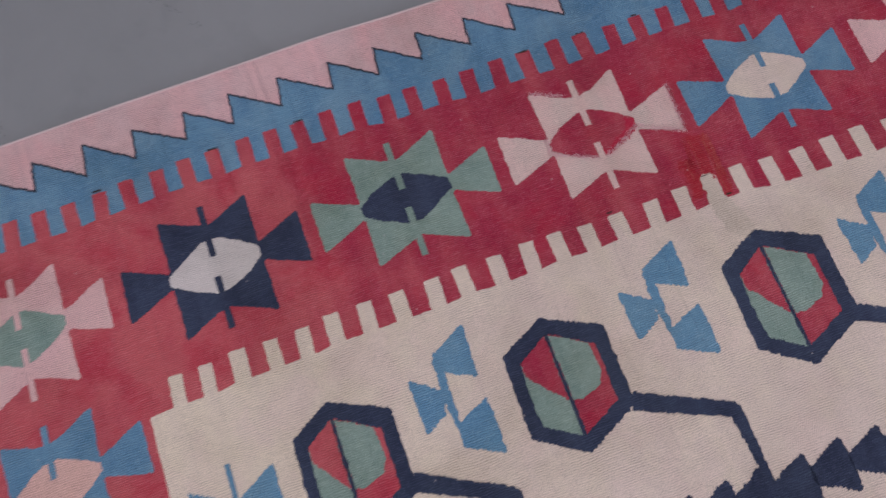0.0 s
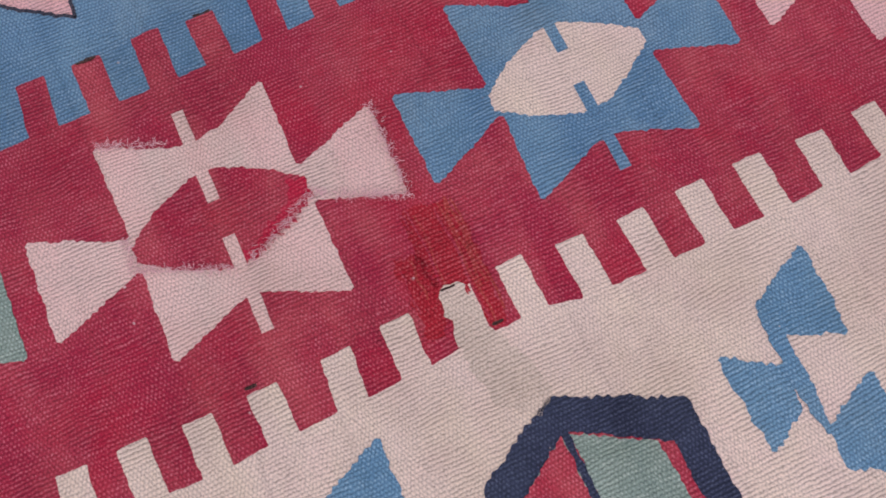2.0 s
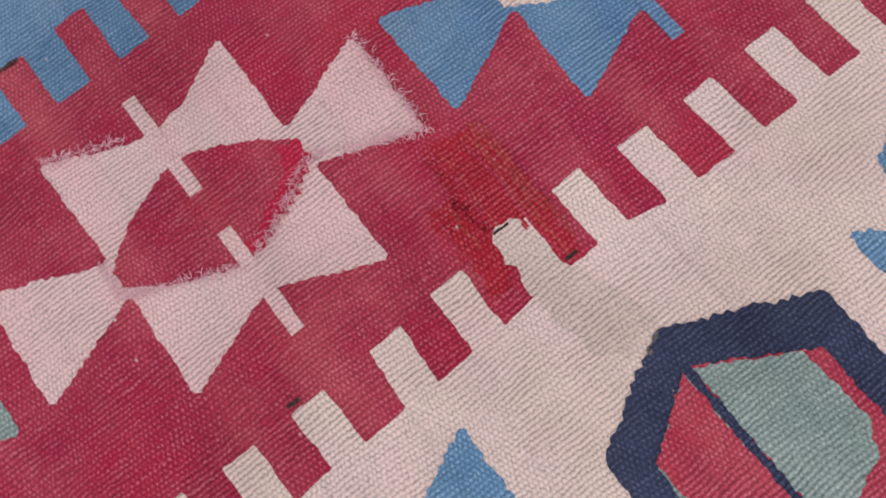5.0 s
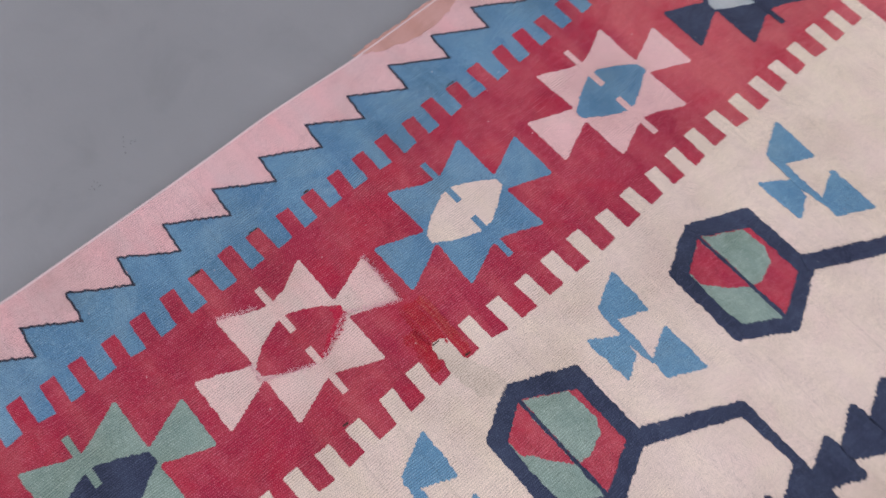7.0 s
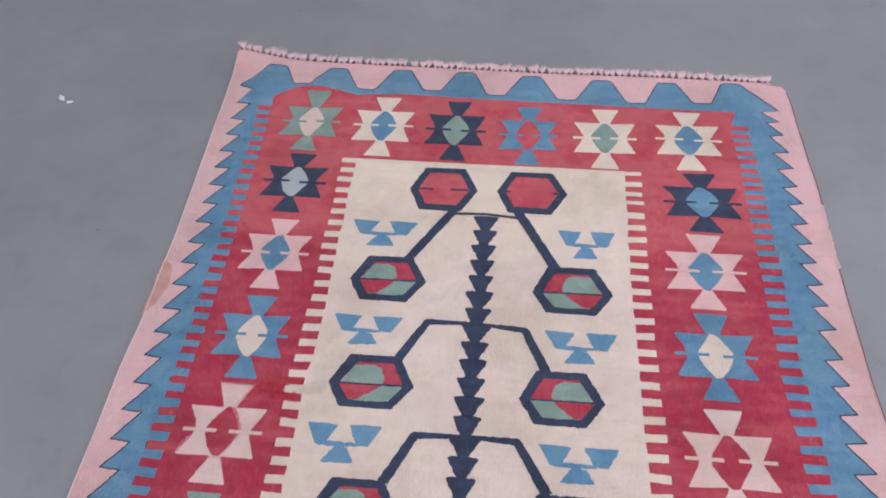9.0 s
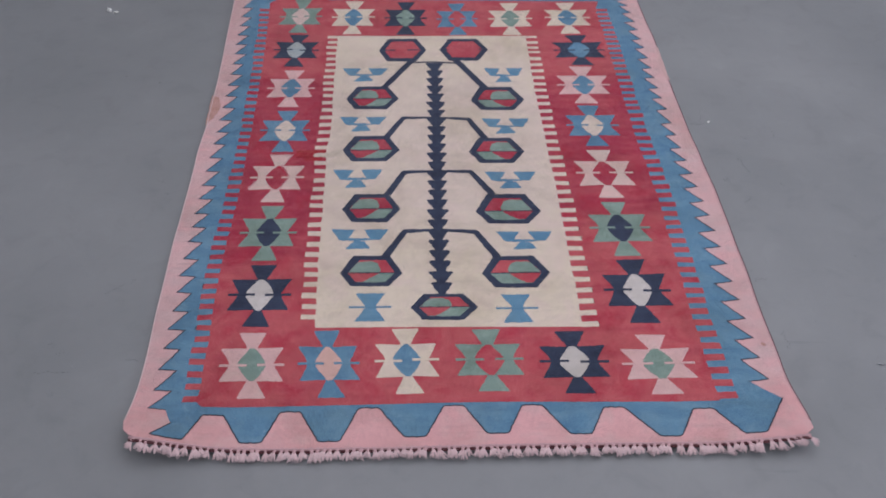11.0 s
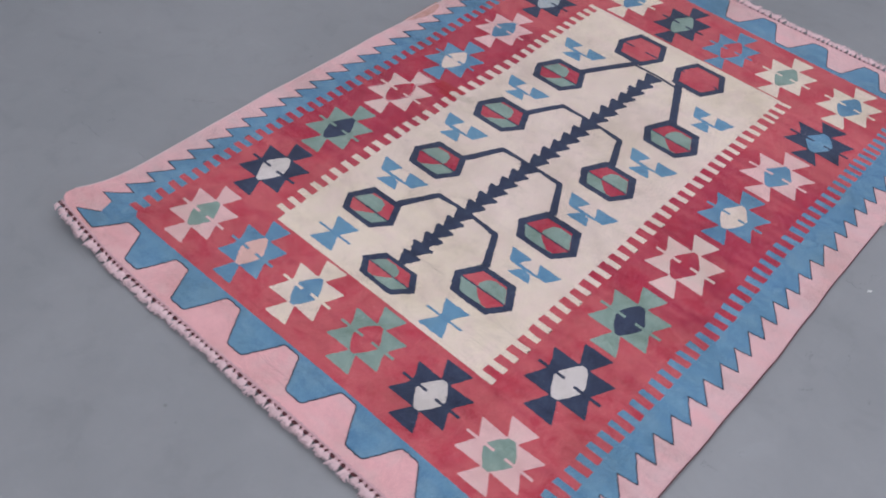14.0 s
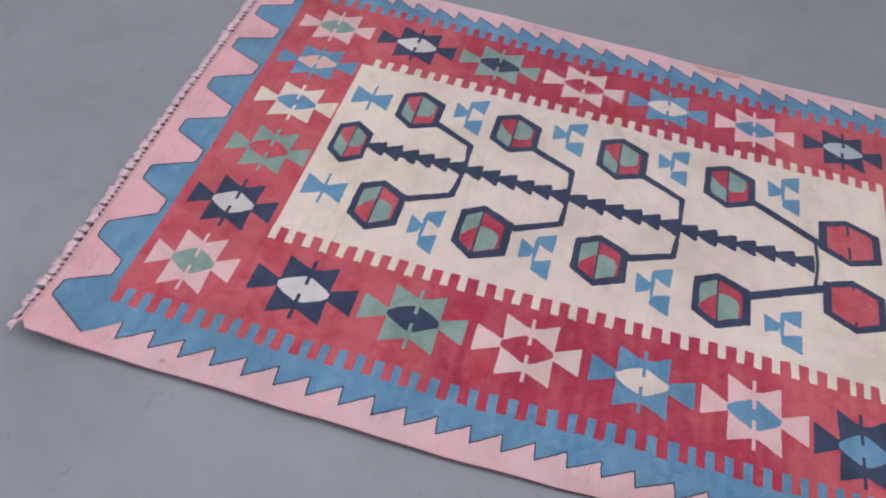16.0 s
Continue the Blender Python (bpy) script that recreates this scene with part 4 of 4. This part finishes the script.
def fringe(name, table, x0, x1, count, length, spread, facing, label, lean, width):
    head = []
    for i in range(81):
        x = x0 + (x1 - x0) * i / 80
        y = along(table, x) + 0.0015 * noise.noise((x * 9, 1 if facing > 0 else 3, 0))
        head.append((x, y, cloth(x, y) + CLOTH * 0.7))
    ob = cord(name, head, 0.0028, knot_yarn, kilim, label)
    # two dark cords below the necks fill the gaps between them
    low = [(x, y - facing * 0.005, z - 0.0012) for x, y, z in head]
    cord("binding", [(x, y, max(z, 0.0024)) for x, y, z in low], 0.0022, dark_edge_yarn, ob, "dark maroon cord filling the gaps under the fringe necks")
    cord("binding", [(x, y - facing * 0.0035, max(z - 0.0006, 0.0024)) for x, y, z in low], 0.0020, dark_edge_yarn, ob, "dark maroon cord filling the gaps under the fringe necks")
    kinds = [tassel_mesh(100 + k + int(length * 1000), length, spread) for k in range(8)]
    r = random.Random(int(length * 5000))
    for k in range(count):
        x = x0 + (x1 - x0) * (k + 0.5) / count + r.uniform(-0.003, 0.003)
        y = along(table, x)
        t = new("tassel", kinds[r.randrange(8)])
        t.parent = ob
        lift = cloth(x, y) - 0.0008
        tip = lift * 500 if facing > 0 else -10 - lift * 300
        t.matrix_world = pose(x, y, lift, r.uniform(0, 4) + tip, r.uniform(-8, 8), (0 if facing > 0 else 180) + r.gauss(0, 10) + lean(x)) @ Matrix.Diagonal((width * r.uniform(0.75, 1.2), r.uniform(0.8, 1.15), 1, 1))
    return ob


fringe("near_fringe", BOTTOM, -0.225, 1.300, 94, 0.023, 0.40, 1, "knotted pale pink warp fringe", lambda x: -25 if x < -0.19 else (28 if x > 1.24 else 0), 1.12)
fringe("far_fringe", TOP, -0.306, 1.255, 92, 0.029, 0.46, -1, "short knotted pale pink warp fringe", lambda x: 20 if x < -0.27 else 0, 1.05)


# ---- litter and marks on the floor ----
def crumpled(name, x, y, size, turn, material, label, category, seed):
    """A small crushed scrap: a faceted, folded lump that lies on the floor."""
    r = random.Random(seed)
    bm = bmesh.new()
    bmesh.ops.create_icosphere(bm, subdivisions=2, radius=1.0)
    for v in bm.verts:
        k = 0.6 + 0.8 * noise.noise((v.co.x * 1.7 + seed, v.co.y * 1.7, v.co.z * 1.7))
        v.co = Vector((v.co.x * k * size[0], v.co.y * k * size[1], v.co.z * k * size[2]))
    low = min(v.co.z for v in bm.verts)
    for v in bm.verts:
        v.co.z -= low
    me = bpy.data.meshes.new(name)
    bm.to_mesh(me)
    bm.free()
    me.materials.append(material)
    ob = tagged(new(name, me), label, category)
    ob.matrix_world = pose(x, y, 0.0, 0, 0, turn)
    return ob


crumpled("paper_scrap", -0.789, 1.600, (0.021, 0.010, 0.009), -35, paper_scrap, "small crumpled white paper scrap on the grey floor", "litter", 3)
crumpled("paper_scrap", -0.758, 1.584, (0.014, 0.007, 0.006), 20, paper_scrap, "tiny torn white paper bit on the grey floor", "litter", 9)
crumpled("paint_flake", 1.381, 0.802, (0.008, 0.005, 0.003), 40, paper_scrap, "small white paint flake on the grey floor", "litter", 5)
crumpled("paint_flake", 1.560, -0.262, (0.010, 0.004, 0.002), -30, chalk, "pale chipped paint flake on the grey floor", "litter", 12)
crumpled("paint_flake", -0.669, -0.208, (0.007, 0.004, 0.002), 60, chalk, "pale chipped paint flake on the grey floor", "litter", 15)


def scrape(x, y, length, width, turn, material, seed):
    """A shallow worn streak in the floor paint: a few broken slivers."""
    r = random.Random(seed)
    verts, faces = [], []
    at = -length / 2
    while at < length / 2:
        ln = r.uniform(0.05, 0.14) * length
        w0 = width * r.uniform(0.3, 1.0)
        off = r.gauss(0, 1.6) * width
        n = len(verts)
        verts += [(at, off, 0.0006), (at + ln * 0.3, off + w0 / 2, 0.0006), (at + ln, off + w0 * 0.1, 0.0006), (at + ln * 0.6, off - w0 / 2, 0.0006)]
        verts += [(p[0], p[1], -0.001) for p in verts[n:n + 4]]
        faces += [(n, n + 3, n + 2, n + 1)] + [(n + a, n + b, n + b + 4, n + a + 4) for a, b in ((0, 1), (1, 2), (2, 3), (3, 0))]
        at += ln * r.uniform(1.0, 1.6)
    ob = tagged(mesh_object("floor_scrape", verts, faces, material), "shallow broken scrape in the grey floor paint", "scrape", "scrapes in the floor paint", "structure")
    ob.matrix_world = pose(x, y, 0, 0, 0, turn)


SCRAPES = ((1.340, 0.792, 0.046, 0.002, -4, 0), (1.361, 0.835, 0.070, 0.003, 90, 0), (1.382, 0.866, 0.030, 0.003, 80, 1), (1.365, 0.490, 0.020, 0.004, 60, 0),
           (1.437, 0.562, 0.070, 0.002, 104, 0), (1.405, 0.386, 0.030, 0.003, 42, 0), (1.579, 0.731, 0.012, 0.004, 10, 0), (1.475, 0.707, 0.012, 0.003, 30, 0),
           (1.333, 0.042, 0.018, 0.002, 100, 0), (1.350, 0.050, 0.026, 0.002, 5, 0), (1.325, 0.082, 0.010, 0.003, 60, 0), (1.350, -0.178, 0.060, 0.002, 92, 0),
           (1.378, 0.123, 0.022, 0.002, 92, 0), (-0.359, 0.506, 0.022, 0.003, 90, 0), (-0.337, 0.443, 0.014, 0.003, 50, 0), (1.443, -0.117, 0.020, 0.003, 90, 1),
           (1.560, -0.270, 0.035, 0.003, 130, 1), (1.52, -0.42, 0.05, 0.003, 80, 0), (-0.412, 0.022, 0.016, 0.003, 80, 0), (-0.385, 0.040, 0.030, 0.002, 40, 0),
           (-0.471, -0.192, 0.020, 0.003, 70, 0), (-0.480, -0.256, 0.080, 0.002, 2, 0), (-0.290, -0.219, 0.035, 0.002, 2, 0), (-0.459, -0.324, 0.014, 0.003, 80, 0),
           (-0.503, -0.163, 0.012, 0.003, 60, 0), (-0.353, 0.064, 0.020, 0.002, 60, 0), (-0.432, -0.233, 0.012, 0.004, 20, 1), (1.530, 0.466, 0.016, 0.002, 100, 0))
for k, (x, y, ln, w, turn, pale) in enumerate(SCRAPES):
    scrape(x, y, ln, w, turn, chalk if pale else dull_grime, 40 + k)
